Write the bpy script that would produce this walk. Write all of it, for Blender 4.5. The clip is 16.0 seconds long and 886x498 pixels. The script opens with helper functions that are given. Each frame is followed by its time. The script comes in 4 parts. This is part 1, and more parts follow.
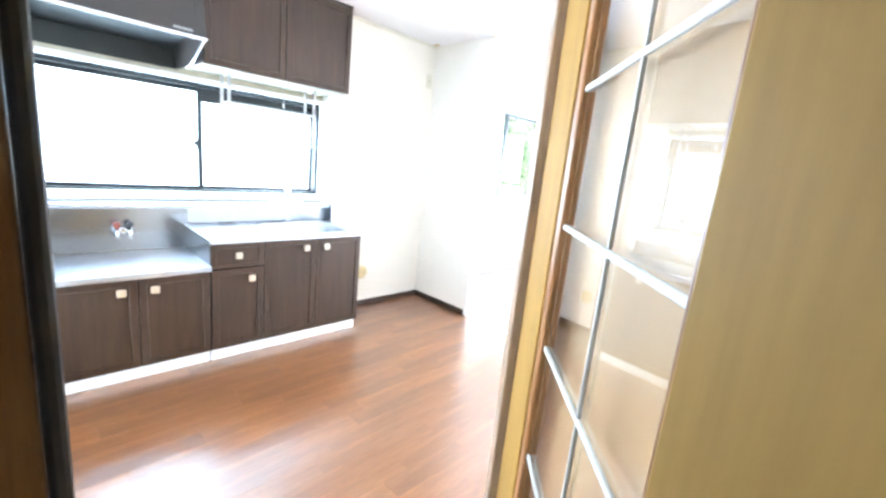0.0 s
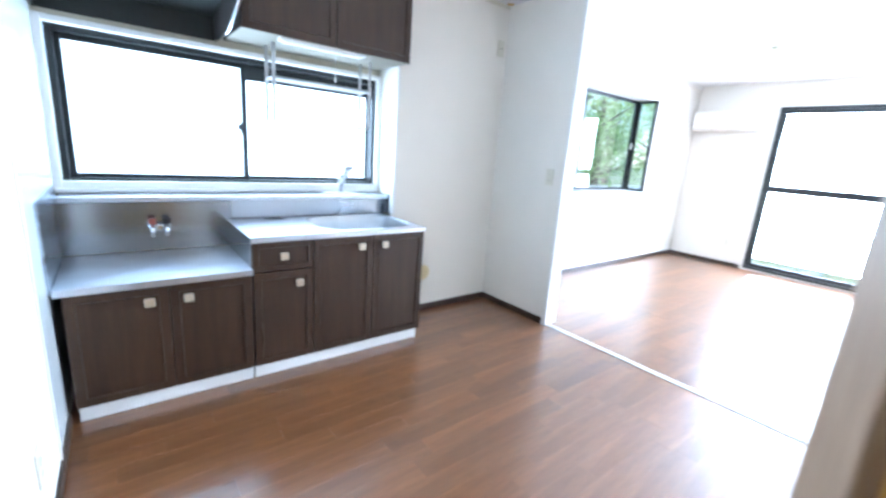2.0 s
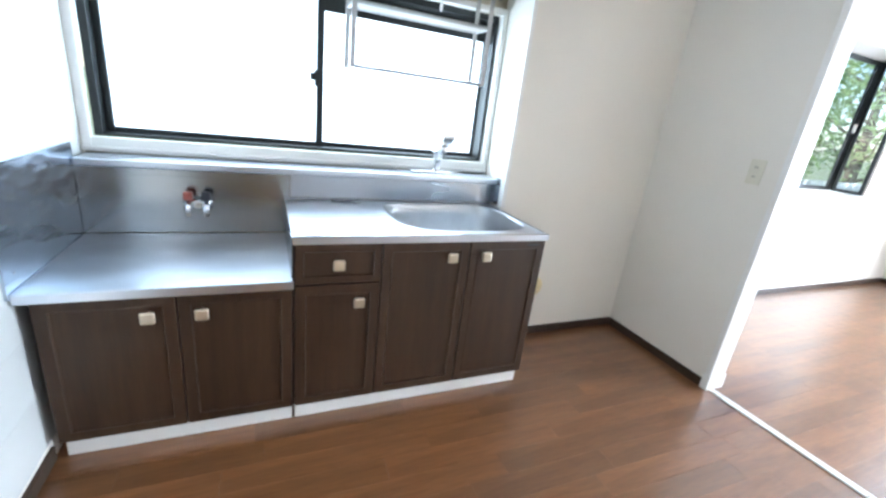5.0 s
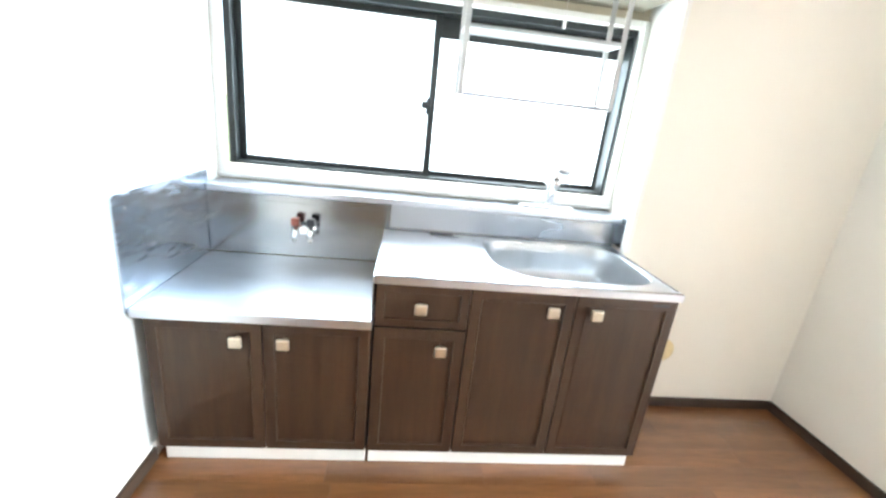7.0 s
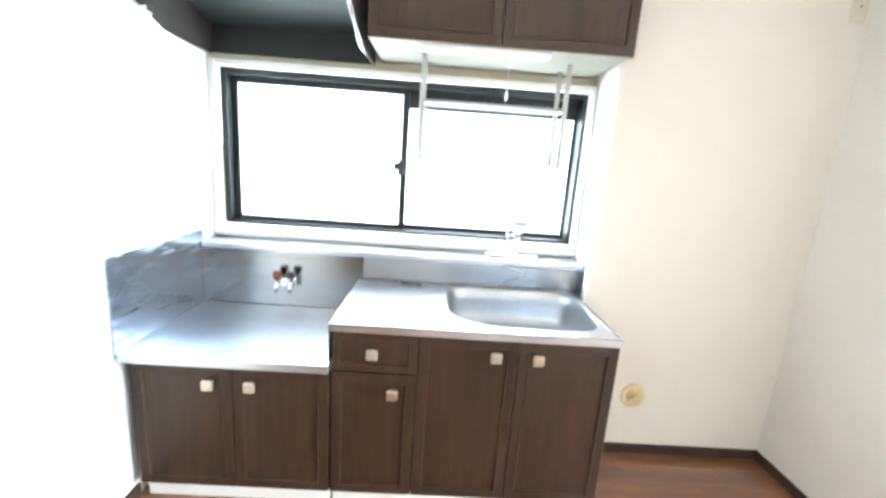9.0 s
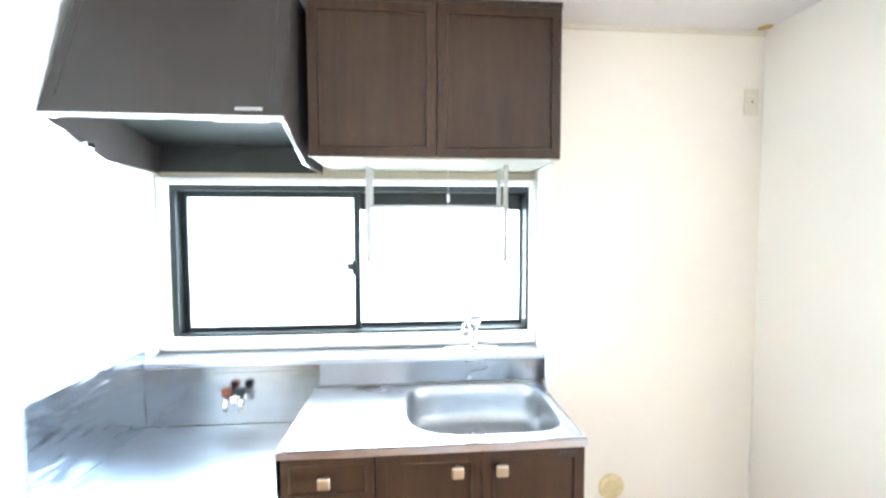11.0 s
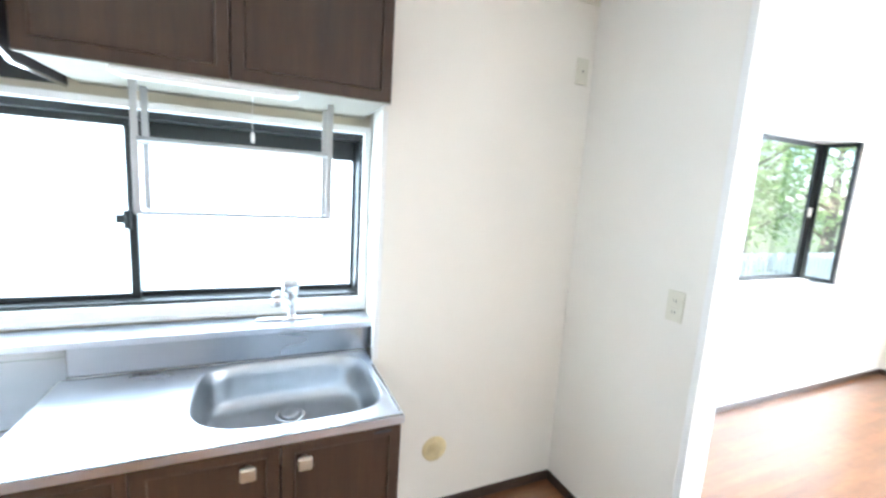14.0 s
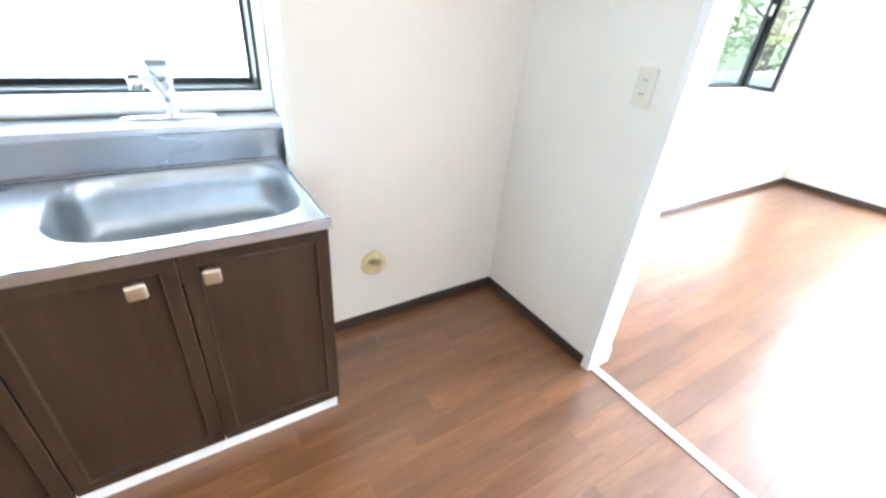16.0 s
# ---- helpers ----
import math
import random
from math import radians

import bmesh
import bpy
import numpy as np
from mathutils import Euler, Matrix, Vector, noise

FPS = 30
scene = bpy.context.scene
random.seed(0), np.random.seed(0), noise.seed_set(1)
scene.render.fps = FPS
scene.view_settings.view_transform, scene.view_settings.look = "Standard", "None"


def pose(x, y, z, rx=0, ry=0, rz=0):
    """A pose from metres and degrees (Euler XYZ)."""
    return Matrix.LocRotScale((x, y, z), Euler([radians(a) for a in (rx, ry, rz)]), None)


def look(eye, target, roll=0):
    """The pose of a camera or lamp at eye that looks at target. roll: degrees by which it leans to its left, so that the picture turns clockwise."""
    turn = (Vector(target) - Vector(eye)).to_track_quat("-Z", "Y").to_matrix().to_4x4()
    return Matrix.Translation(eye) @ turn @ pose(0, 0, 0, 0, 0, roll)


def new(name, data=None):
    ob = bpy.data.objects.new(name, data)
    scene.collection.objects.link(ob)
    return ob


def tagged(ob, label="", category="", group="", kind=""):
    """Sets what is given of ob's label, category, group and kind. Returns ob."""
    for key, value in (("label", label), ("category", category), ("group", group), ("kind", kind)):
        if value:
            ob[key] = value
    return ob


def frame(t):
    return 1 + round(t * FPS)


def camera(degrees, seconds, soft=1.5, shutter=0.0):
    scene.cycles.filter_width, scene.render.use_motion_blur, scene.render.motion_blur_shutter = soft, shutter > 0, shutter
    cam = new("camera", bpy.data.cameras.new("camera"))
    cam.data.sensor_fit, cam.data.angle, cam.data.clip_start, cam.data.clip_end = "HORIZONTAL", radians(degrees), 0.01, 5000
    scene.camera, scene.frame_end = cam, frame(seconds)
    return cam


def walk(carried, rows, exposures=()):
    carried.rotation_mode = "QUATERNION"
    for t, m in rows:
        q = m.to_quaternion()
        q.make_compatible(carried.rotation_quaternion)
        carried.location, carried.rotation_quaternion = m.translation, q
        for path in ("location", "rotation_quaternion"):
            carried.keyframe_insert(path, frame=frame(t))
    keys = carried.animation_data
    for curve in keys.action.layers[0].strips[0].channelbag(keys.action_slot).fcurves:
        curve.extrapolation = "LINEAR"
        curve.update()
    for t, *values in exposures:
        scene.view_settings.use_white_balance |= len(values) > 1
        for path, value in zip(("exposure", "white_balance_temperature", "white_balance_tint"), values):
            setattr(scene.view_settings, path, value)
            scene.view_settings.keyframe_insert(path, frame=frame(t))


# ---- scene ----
cam = camera(93.9, 16.0, 2.6, 0.5)
PATH = [
    (0, (3.115, -0.027, 1.387), (1.754, 1.382, 0.984), 5.8),
    (0.5, (3.084, -0.012, 1.367), (1.763, 1.415, 0.899), 6.6),
    (1, (2.959, 0.028, 1.338), (1.586, 1.386, 0.818), 7.2),
    (1.5, (2.754, 0.12, 1.329), (1.373, 1.47, 0.808), 6.8),
    (2, (2.63, 0.232, 1.297), (1.108, 1.446, 0.838), 4.2),
    (2.5, (2.463, 0.355, 1.286), (0.793, 1.299, 0.72), 4.7),
    (3, (2.331, 0.437, 1.302), (0.644, 1.36, 0.752), 5.8),
    (3.5, (2.176, 0.451, 1.288), (0.456, 1.29, 0.707), 6.8),
    (5.8, (1.778, 0.721, 1.279), (0.054, 1.486, 0.614), 6.9),
    (6, (1.751, 0.714, 1.288), (0.004, 1.434, 0.631), 6.2),
    (6.5, (1.716, 0.756, 1.308), (-0.146, 1.181, 0.713), 4.3),
    (7, (1.702, 0.807, 1.312), (-0.191, 1.021, 0.703), 6.2),
    (7.5, (1.738, 0.848, 1.317), (-0.163, 1.037, 0.725), 6.3),
    (8, (1.808, 0.914, 1.339), (-0.107, 1.032, 0.775), 3.1),
    (8.5, (1.836, 1.001, 1.367), (-0.09, 1.082, 0.832), 3.5),
    (9, (1.848, 1.085, 1.413), (-0.104, 1.143, 0.984), 4.1),
    (9.5, (1.873, 1.144, 1.479), (-0.113, 1.237, 1.263), 1.4),
    (9.7, (1.878, 1.158, 1.489), (-0.115, 1.259, 1.358), 0.3),
    (11.8, (1.817, 1.22, 1.625), (-0.17, 1.433, 1.552), -0.4),
    (12, (1.822, 1.237, 1.642), (-0.165, 1.465, 1.619), -0.5),
    (12.5, (1.813, 1.279, 1.651), (-0.164, 1.582, 1.632), -0.1),
    (13, (1.781, 1.329, 1.634), (-0.171, 1.74, 1.494), 3.0),
    (13.5, (1.738, 1.383, 1.61), (-0.154, 1.994, 1.384), 4.6),
    (14, (1.645, 1.385, 1.556), (-0.162, 2.189, 1.26), 3.7),
    (14.5, (1.592, 1.403, 1.512), (-0.126, 2.333, 1.087), 3.6),
    (15, (1.532, 1.421, 1.446), (-0.109, 2.393, 0.844), 2.6),
    (15.5, (1.481, 1.465, 1.374), (-0.043, 2.436, 0.518), 3.7),
    (16, (1.472, 1.501, 1.325), (0.038, 2.481, 0.333), 5.1),
]
EXPOSURES = [(0, 2.76, 5500, 10), (0.6, 2.44, 5180, 10), (1.2, 1.88, 5080, 10), (2, 1.64, 5080, 10), (2.6, 1.06, 5100, 10), (3.5, 1.02, 5250, 10), (5.8, 1.58, 5850, 10), (6.5, 1.86, 6050, 10), (7, 2.12, 6250, 10), (9, 2.07, 6150, 10), (9.5, 1.84, 6100, 10), (9.7, 1.9, 6100, 10), (11.8, 2.46, 5900, 10), (12, 2.44, 5900, 10), (12.5, 2.1, 5850, 10), (13, 2.46, 5800, 10), (13.5, 2.25, 5800, 10), (14.1, 1.8, 5700, 10), (14.5, 1.27, 5550, 10), (15.2, 1.08, 5500, 10), (15.6, 1.42, 5580, 10), (16, 2.02, 5700, 10)]
walk(cam, [(t, look(eye, target, roll)) for t, eye, target, roll in PATH], EXPOSURES)

# ---- light ----
world = bpy.data.worlds.new("sky")
scene.world = world
world.use_nodes = True
wn = world.node_tree.nodes
sky = wn.new("ShaderNodeTexSky")
sky.sky_type, sky.sun_disc = "NISHITA", False
sky.sun_elevation, sky.sun_rotation = radians(48), radians(191)
world.node_tree.links.new(sky.outputs["Color"], wn["Background"].inputs["Color"])
wn["Background"].inputs["Strength"].default_value = 0.15
sun = new("sun", bpy.data.lights.new("sun", "SUN"))
sun.data.energy, sun.data.angle, sun.data.color = 5.0, radians(0.6), (1.0, 0.95, 0.88)
sun.matrix_basis = look((-1.6, -8, 9.0), (0, 0, 0))


def window_light(name, eye, target, width, height, watts, color, spread):
    lamp = new(name, bpy.data.lights.new(name, "AREA"))
    lamp.data.shape, lamp.data.size, lamp.data.size_y = "RECTANGLE", width, height
    lamp.data.energy, lamp.data.color, lamp.data.spread = watts, color, radians(spread)
    lamp.matrix_basis = look(eye, target)


window_light("kitchen_window_light", (-0.64, 0.91, 1.38), (1.0, 0.91, 1.38), 1.9, 0.85, 14.0, (0.79, 0.905, 1.0), 125)
window_light("living_door_light", (2.1, 7.5, 1.12), (2.1, 5.0, 0.72), 2.7, 2.1, 158, (0.90, 0.955, 1.0), 170)

# ---- materials ----


def material(name, color, rough=0.5, metal=0.0, spread=0.0, scale=8.0, bump=0.0, bump_scale=200.0, stretch=(1, 1, 1), second=None, coat=0.0, random_value=0.0, coords="Object"):
    m = bpy.data.materials.new(name)
    m.use_nodes = True
    nt = m.node_tree
    b = nt.nodes["Principled BSDF"]
    b.inputs["Roughness"].default_value, b.inputs["Metallic"].default_value = rough, metal
    b.inputs["Coat Weight"].default_value = coat
    b.inputs["Coat Roughness"].default_value = 0.22
    tc = nt.nodes.new("ShaderNodeTexCoord")
    mp = nt.nodes.new("ShaderNodeMapping")
    mp.inputs["Scale"].default_value = stretch
    nt.links.new(tc.outputs[coords], mp.inputs["Vector"])
    out = None
    second = second or tuple(c * (1 - spread) for c in color)
    big = nt.nodes.new("ShaderNodeTexNoise")
    big.inputs["Scale"].default_value, big.inputs["Detail"].default_value = scale, 6
    nt.links.new(mp.outputs["Vector"], big.inputs["Vector"])
    ramp = nt.nodes.new("ShaderNodeValToRGB")
    ramp.color_ramp.elements[0].position, ramp.color_ramp.elements[1].position = 0.3, 0.7
    ramp.color_ramp.elements[0].color, ramp.color_ramp.elements[1].color = (*second, 1), (*color, 1)
    nt.links.new(big.outputs["Fac"], ramp.inputs["Fac"])
    out = ramp.outputs["Color"]
    if random_value:
        info = nt.nodes.new("ShaderNodeObjectInfo")
        geo = nt.nodes.new("ShaderNodeNewGeometry")
        add = nt.nodes.new("ShaderNodeMath")
        add.operation = "ADD"
        nt.links.new(info.outputs["Random"], add.inputs[0])
        nt.links.new(geo.outputs["Random Per Island"], add.inputs[1])
        fr = nt.nodes.new("ShaderNodeMath")
        fr.operation = "FRACT"
        nt.links.new(add.outputs[0], fr.inputs[0])
        rng = nt.nodes.new("ShaderNodeMapRange")
        rng.inputs["To Min"].default_value, rng.inputs["To Max"].default_value = 1 - random_value, 1 + random_value
        nt.links.new(fr.outputs[0], rng.inputs["Value"])
        hsv = nt.nodes.new("ShaderNodeHueSaturation")
        nt.links.new(out, hsv.inputs["Color"])
        nt.links.new(rng.outputs[0], hsv.inputs["Value"])
        out = hsv.outputs["Color"]
    nt.links.new(out, b.inputs["Base Color"])
    rr = nt.nodes.new("ShaderNodeMapRange")
    rr.inputs["To Min"].default_value, rr.inputs["To Max"].default_value = rough * 0.85, min(1, rough * 1.18)
    nt.links.new(big.outputs["Fac"], rr.inputs["Value"])
    nt.links.new(rr.outputs[0], b.inputs["Roughness"])
    if bump:
        fine = nt.nodes.new("ShaderNodeTexNoise")
        fine.inputs["Scale"].default_value, fine.inputs["Detail"].default_value = bump_scale, 3
        nt.links.new(mp.outputs["Vector"], fine.inputs["Vector"])
        bp = nt.nodes.new("ShaderNodeBump")
        bp.inputs["Strength"].default_value, bp.inputs["Distance"].default_value = bump, 0.002
        nt.links.new(fine.outputs["Fac"], bp.inputs["Height"])
        nt.links.new(bp.outputs["Normal"], b.inputs["Normal"])
    return m


def wood(name, dark, light, rough, stretch, coat=0.0, random_value=0.0, bump=0.1, grain=1.0, streaks=(0.8, 1.12)):
    """Wood with fine streaks along the axis whose stretch is small, and broad bands."""
    m = material(name, light, rough, 0, 0, 3.0 * grain, bump, 60.0, stretch, dark, coat, random_value)
    nt = m.node_tree
    b = nt.nodes["Principled BSDF"]
    mp = next(n for n in nt.nodes if n.type == "MAPPING")
    streak = nt.nodes.new("ShaderNodeTexNoise")
    streak.inputs["Scale"].default_value, streak.inputs["Detail"].default_value = 18.0 * grain, 8
    nt.links.new(mp.outputs["Vector"], streak.inputs["Vector"])
    rng = nt.nodes.new("ShaderNodeMapRange")
    rng.inputs["From Min"].default_value, rng.inputs["From Max"].default_value = 0.3, 0.7
    rng.inputs["To Min"].default_value, rng.inputs["To Max"].default_value = streaks
    nt.links.new(streak.outputs["Fac"], rng.inputs["Value"])
    hsv = nt.nodes.new("ShaderNodeHueSaturation")
    nt.links.new(b.inputs["Base Color"].links[0].from_socket, hsv.inputs["Color"])
    nt.links.new(rng.outputs[0], hsv.inputs["Value"])
    nt.links.new(hsv.outputs["Color"], b.inputs["Base Color"])
    return m


WALLPAPER = material("white_wallpaper", (0.80, 0.765, 0.695), 0.75, spread=0.035, scale=2.0, bump=0.35, bump_scale=260)
TAN_LEAF = wood("tan_door_veneer", (0.43, 0.262, 0.115), (0.485, 0.305, 0.137), 0.5, (5, 5, 0.8), 0.0, 0.0, 0.05, 1.0, (0.96, 1.03))
# Same paper as WALLPAPER, base slightly warmer for the sink wall.
CREAM_PAPER = material("warm_tinted_wallpaper", (0.815, 0.772, 0.690), 0.75, spread=0.035, scale=2.0, bump=0.35, bump_scale=260)
CEILING = material("ceiling_paper", (0.80, 0.79, 0.78), 0.8, spread=0.03, scale=2.0, bump=0.3, bump_scale=300)
WHITE = material("white_paint", (0.80, 0.79, 0.76), 0.4, spread=0.04, scale=6)
CREAM = material("cream_plastic", (0.70, 0.67, 0.555), 0.35, spread=0.06, scale=20)
YELLOWED = material("yellowed_plastic", (0.78, 0.65, 0.36), 0.4, spread=0.15, scale=30)
RUST = material("brown_stain", (0.70, 0.48, 0.20), 0.7, spread=0.3, scale=60)
FLOOR = wood("brown_laminate", (0.150, 0.058, 0.019), (0.240, 0.102, 0.036), 0.30, (5.0, 0.55, 5.0), 1.0, 0.15, 0.06, 1.0, (0.86, 1.10))
FLOOR.node_tree.nodes["Principled BSDF"].inputs["Coat IOR"].default_value = 1.6
FLOOR.node_tree.nodes["Principled BSDF"].inputs["Coat Roughness"].default_value = 0.22
ripple, ripple_bump = FLOOR.node_tree.nodes.new("ShaderNodeTexNoise"), FLOOR.node_tree.nodes.new("ShaderNodeBump")
ripple.inputs["Scale"].default_value, ripple.inputs["Detail"].default_value = 13.0, 3
ripple_bump.inputs["Strength"].default_value, ripple_bump.inputs["Distance"].default_value = 0.6, 0.007
floor_place = FLOOR.node_tree.nodes.new("ShaderNodeNewGeometry")
FLOOR.node_tree.links.new(floor_place.outputs["Position"], ripple.inputs["Vector"])
FLOOR.node_tree.links.new(ripple.outputs["Fac"], ripple_bump.inputs["Height"])
FLOOR.node_tree.links.new(ripple_bump.outputs["Normal"], FLOOR.node_tree.nodes["Principled BSDF"].inputs["Coat Normal"])
UNDERLAY = material("dark_joint", (0.06, 0.03, 0.02), 0.8, spread=0.2)
BASEBOARD = wood("dark_baseboard", (0.035, 0.022, 0.014), (0.06, 0.038, 0.025), 0.4, (2, 2, 6))
CABINET = wood("dark_walnut_front", (0.028, 0.0135, 0.0058), (0.045, 0.0222, 0.0096), 0.42, (9, 9, 0.7), 0.0, 0.04, 0.08, 1.0, (0.88, 1.12))
CABINET.node_tree.nodes["Principled BSDF"].inputs["Specular IOR Level"].default_value = 0.42
CABINET_SIDE = wood("dark_walnut_side", (0.022, 0.013, 0.009), (0.04, 0.023, 0.015), 0.45, (9, 9, 0.7))
# Same steel throughout; this darker base stands in for the dim room it reflects.
STEEL = material("shaded_brushed_steel", (0.37, 0.385, 0.405), 0.19, 1.0, 0.14, 5, 0.16, 9, (1, 0.45, 1))
# Base raised and blued to paint in the window's glare on the tops.
STEEL_TOP = material("window_lit_worn_steel", (0.70, 0.745, 0.82), 0.29, 1.0, 0.2, 6, 0.08, 60, (1, 0.45, 1))
# Blue in the base stands in for reflected daylight; the bump makes the dents.
STEEL_SIDE = material("dented_steel", (0.52, 0.59, 0.68), 0.2, 1.0, 0.12, 5, 0.8, 12, (0.7, 1, 1.7))
STEEL_SIDE.node_tree.nodes["Noise Texture.001"].inputs["Detail"].default_value = 1.0
next(n for n in STEEL_SIDE.node_tree.nodes if n.type == "BUMP").inputs["Distance"].default_value = 0.012
# Mid tone between the two, with the bluish window reflection in its colour.
LEDGE = material("half_lit_satin_steel", (0.48, 0.51, 0.56), 0.27, 1.0, 0.16, 5, 0.1, 30, (1, 0.3, 1))
BASIN = material("satin_steel_basin", (0.50, 0.52, 0.545), 0.30, 1.0, 0.16, 8, 0.14, 90)
RACK = material("grey_white_wire", (0.42, 0.42, 0.41), 0.35, 0.3, 0.1, 20)
CHROME = material("chrome", (0.82, 0.83, 0.84), 0.14, 1.0, 0.03)
NICKEL = material("champagne_nickel", (0.66, 0.60, 0.48), 0.3, 1.0, 0.12, 60)
BLACK_FRAME = material("black_aluminium", (0.022, 0.026, 0.026), 0.35, 0.3, 0.15, 20)
HOOD = material("dark_brown_enamel", (0.040, 0.0325, 0.028), 0.42, 0.1, 0.12, 6, 0.06, 200)
HOOD_IN = material("hood_inside", (0.028, 0.030, 0.027), 0.5, 0.2, 0.2, 8)
DARK = material("dark_slot", (0.012, 0.011, 0.010), 0.6)
GREY_PLASTIC = material("grey_plastic", (0.30, 0.30, 0.29), 0.4, spread=0.1)
RED = material("red_plastic", (0.24, 0.055, 0.035), 0.35, spread=0.1)
BLUE_BLACK = material("black_plastic", (0.02, 0.022, 0.03), 0.35, spread=0.1)
PINE = wood("varnished_pine", (0.265, 0.150, 0.035), (0.335, 0.200, 0.052), 0.6, (6, 6, 0.6), 0.0, 0.0, 0.05, 1.0, (0.9, 1.06))
PINE.node_tree.nodes["Principled BSDF"].inputs["Specular IOR Level"].default_value = 0.08
PINE_EDGE = wood("pale_door_lipping", (0.255, 0.175, 0.112), (0.31, 0.215, 0.14), 0.4, (10, 10, 0.6))
BEAD = wood("brown_glazing_bead", (0.24, 0.10, 0.028), (0.33, 0.15, 0.043), 0.35, (10, 10, 0.6), 0.2)
JAMB = wood("brown_door_jamb", (0.16, 0.08, 0.025), (0.26, 0.14, 0.045), 0.4, (8, 8, 0.6))
# Cream board darkened in its base colour to hold the shade under the cabinet.
UNDERSIDE = material("shaded_underside_board", (0.24, 0.215, 0.16), 0.7, spread=0.15, scale=9, bump=0.15)
AGED_PANEL = material("aged_cream_panel", (0.56, 0.50, 0.37), 0.5, spread=0.08, scale=5, bump=0.1)
TILE = material("cream_kitchen_panel", (0.66, 0.69, 0.675), 0.16, spread=0.03, scale=3)
AC_WHITE = material("air_conditioner_plastic", (0.80, 0.78, 0.72), 0.35, spread=0.03)
LEAF = material("tree_leaf", (0.26, 0.38, 0.14), 0.5, spread=0.4, scale=1.5, random_value=0.35)
BARK = material("tree_bark", (0.22, 0.18, 0.14), 0.9, spread=0.4, scale=10, bump=0.8, bump_scale=30)
GROUND = material("garden_ground", (0.16, 0.19, 0.09), 0.95, spread=0.5, scale=1.2, bump=0.6, bump_scale=40)
PALE_BAR = material("pale_grey_bar", (0.54, 0.54, 0.50), 0.5, spread=0.08, scale=20)
FACADE = material("outer_render", (0.55, 0.53, 0.50), 0.85, spread=0.1, bump=0.4)
leaf_nodes = LEAF.node_tree
leaf_bsdf = leaf_nodes.nodes["Principled BSDF"]
leaf_back, leaf_mix = leaf_nodes.nodes.new("ShaderNodeBsdfTranslucent"), leaf_nodes.nodes.new("ShaderNodeMixShader")
leaf_back.inputs["Color"].default_value = (0.58, 0.70, 0.36, 1)
leaf_mix.inputs["Fac"].default_value = 0.5
leaf_nodes.links.new(leaf_bsdf.outputs[0], leaf_mix.inputs[1])
leaf_nodes.links.new(leaf_back.outputs[0], leaf_mix.inputs[2])
leaf_nodes.links.new(leaf_mix.outputs[0], leaf_nodes.nodes["Material Output"].inputs["Surface"])
FENCE = material("white_fence_paint", (0.78, 0.79, 0.78), 0.5, spread=0.05)


def pane_material(name, rough, tint, frosted):
    m = bpy.data.materials.new(name)
    m.use_nodes = True
    nt = m.node_tree
    b = nt.nodes["Principled BSDF"]
    if frosted:
        out = nt.nodes["Material Output"]
        tr, tl, mix = nt.nodes.new("ShaderNodeBsdfTransparent"), nt.nodes.new("ShaderNodeBsdfTranslucent"), nt.nodes.new("ShaderNodeMixShader")
        tl.inputs["Color"].default_value = (*tint, 1)
        mix.inputs["Fac"].default_value = 0.8
        add = nt.nodes.new("ShaderNodeMixShader")
        add.inputs["Fac"].default_value = 0.06
        gl = nt.nodes.new("ShaderNodeBsdfGlossy")
        gl.inputs["Roughness"].default_value = 0.2
        nt.links.new(tr.outputs[0], mix.inputs[1])
        nt.links.new(tl.outputs[0], mix.inputs[2])
        nt.links.new(mix.outputs[0], add.inputs[1])
        nt.links.new(gl.outputs[0], add.inputs[2])
        nt.links.new(add.outputs[0], out.inputs["Surface"])
        return m
    b.inputs["Base Color"].default_value = (*tint, 1)
    b.inputs["Transmission Weight"].default_value = 1.0
    b.inputs["Roughness"].default_value, b.inputs["IOR"].default_value = rough, 1.5
    return m


GLASS = pane_material("clear_glass", 0.0, (0.97, 0.985, 0.975), False)
FROSTED = pane_material("frosted_glass", 0.3, (0.94, 0.96, 0.94), True)

# ---- building helpers ----


def box_bm(lo, hi, bevel=0.0, segments=2, bm=None):
    bm = bm or bmesh.new()
    c = [(a + b) / 2 for a, b in zip(lo, hi)]
    s = [abs(b - a) for a, b in zip(lo, hi)]
    r = bmesh.ops.create_cube(bm, size=1.0, matrix=Matrix.Translation(c) @ Matrix.Diagonal((*s, 1)))
    if bevel:
        edges = list({e for v in r["verts"] for e in v.link_edges})
        bmesh.ops.bevel(bm, geom=edges, offset=min(bevel, min(s) * 0.45), segments=segments, affect="EDGES", profile=0.5)
    return bm


def prism_bm(points, axis, a, b, bevel=0.0, bm=None):
    """A closed outline of 2D points drawn out along an axis from a to b."""
    bm = bm or bmesh.new()

    def at(p, d):
        return {"x": (d, p[0], p[1]), "y": (p[0], d, p[1]), "z": (p[0], p[1], d)}[axis]
    one, two = [bm.verts.new(at(p, a)) for p in points], [bm.verts.new(at(p, b)) for p in points]
    faces = [bm.faces.new(one), bm.faces.new(two[::-1])]
    for i in range(len(points)):
        j = (i + 1) % len(points)
        faces.append(bm.faces.new((one[j], one[i], two[i], two[j])))
    bmesh.ops.recalc_face_normals(bm, faces=bm.faces)
    if bevel:
        bmesh.ops.bevel(bm, geom=list(bm.edges), offset=bevel, segments=2, affect="EDGES", profile=0.5)
    return bm


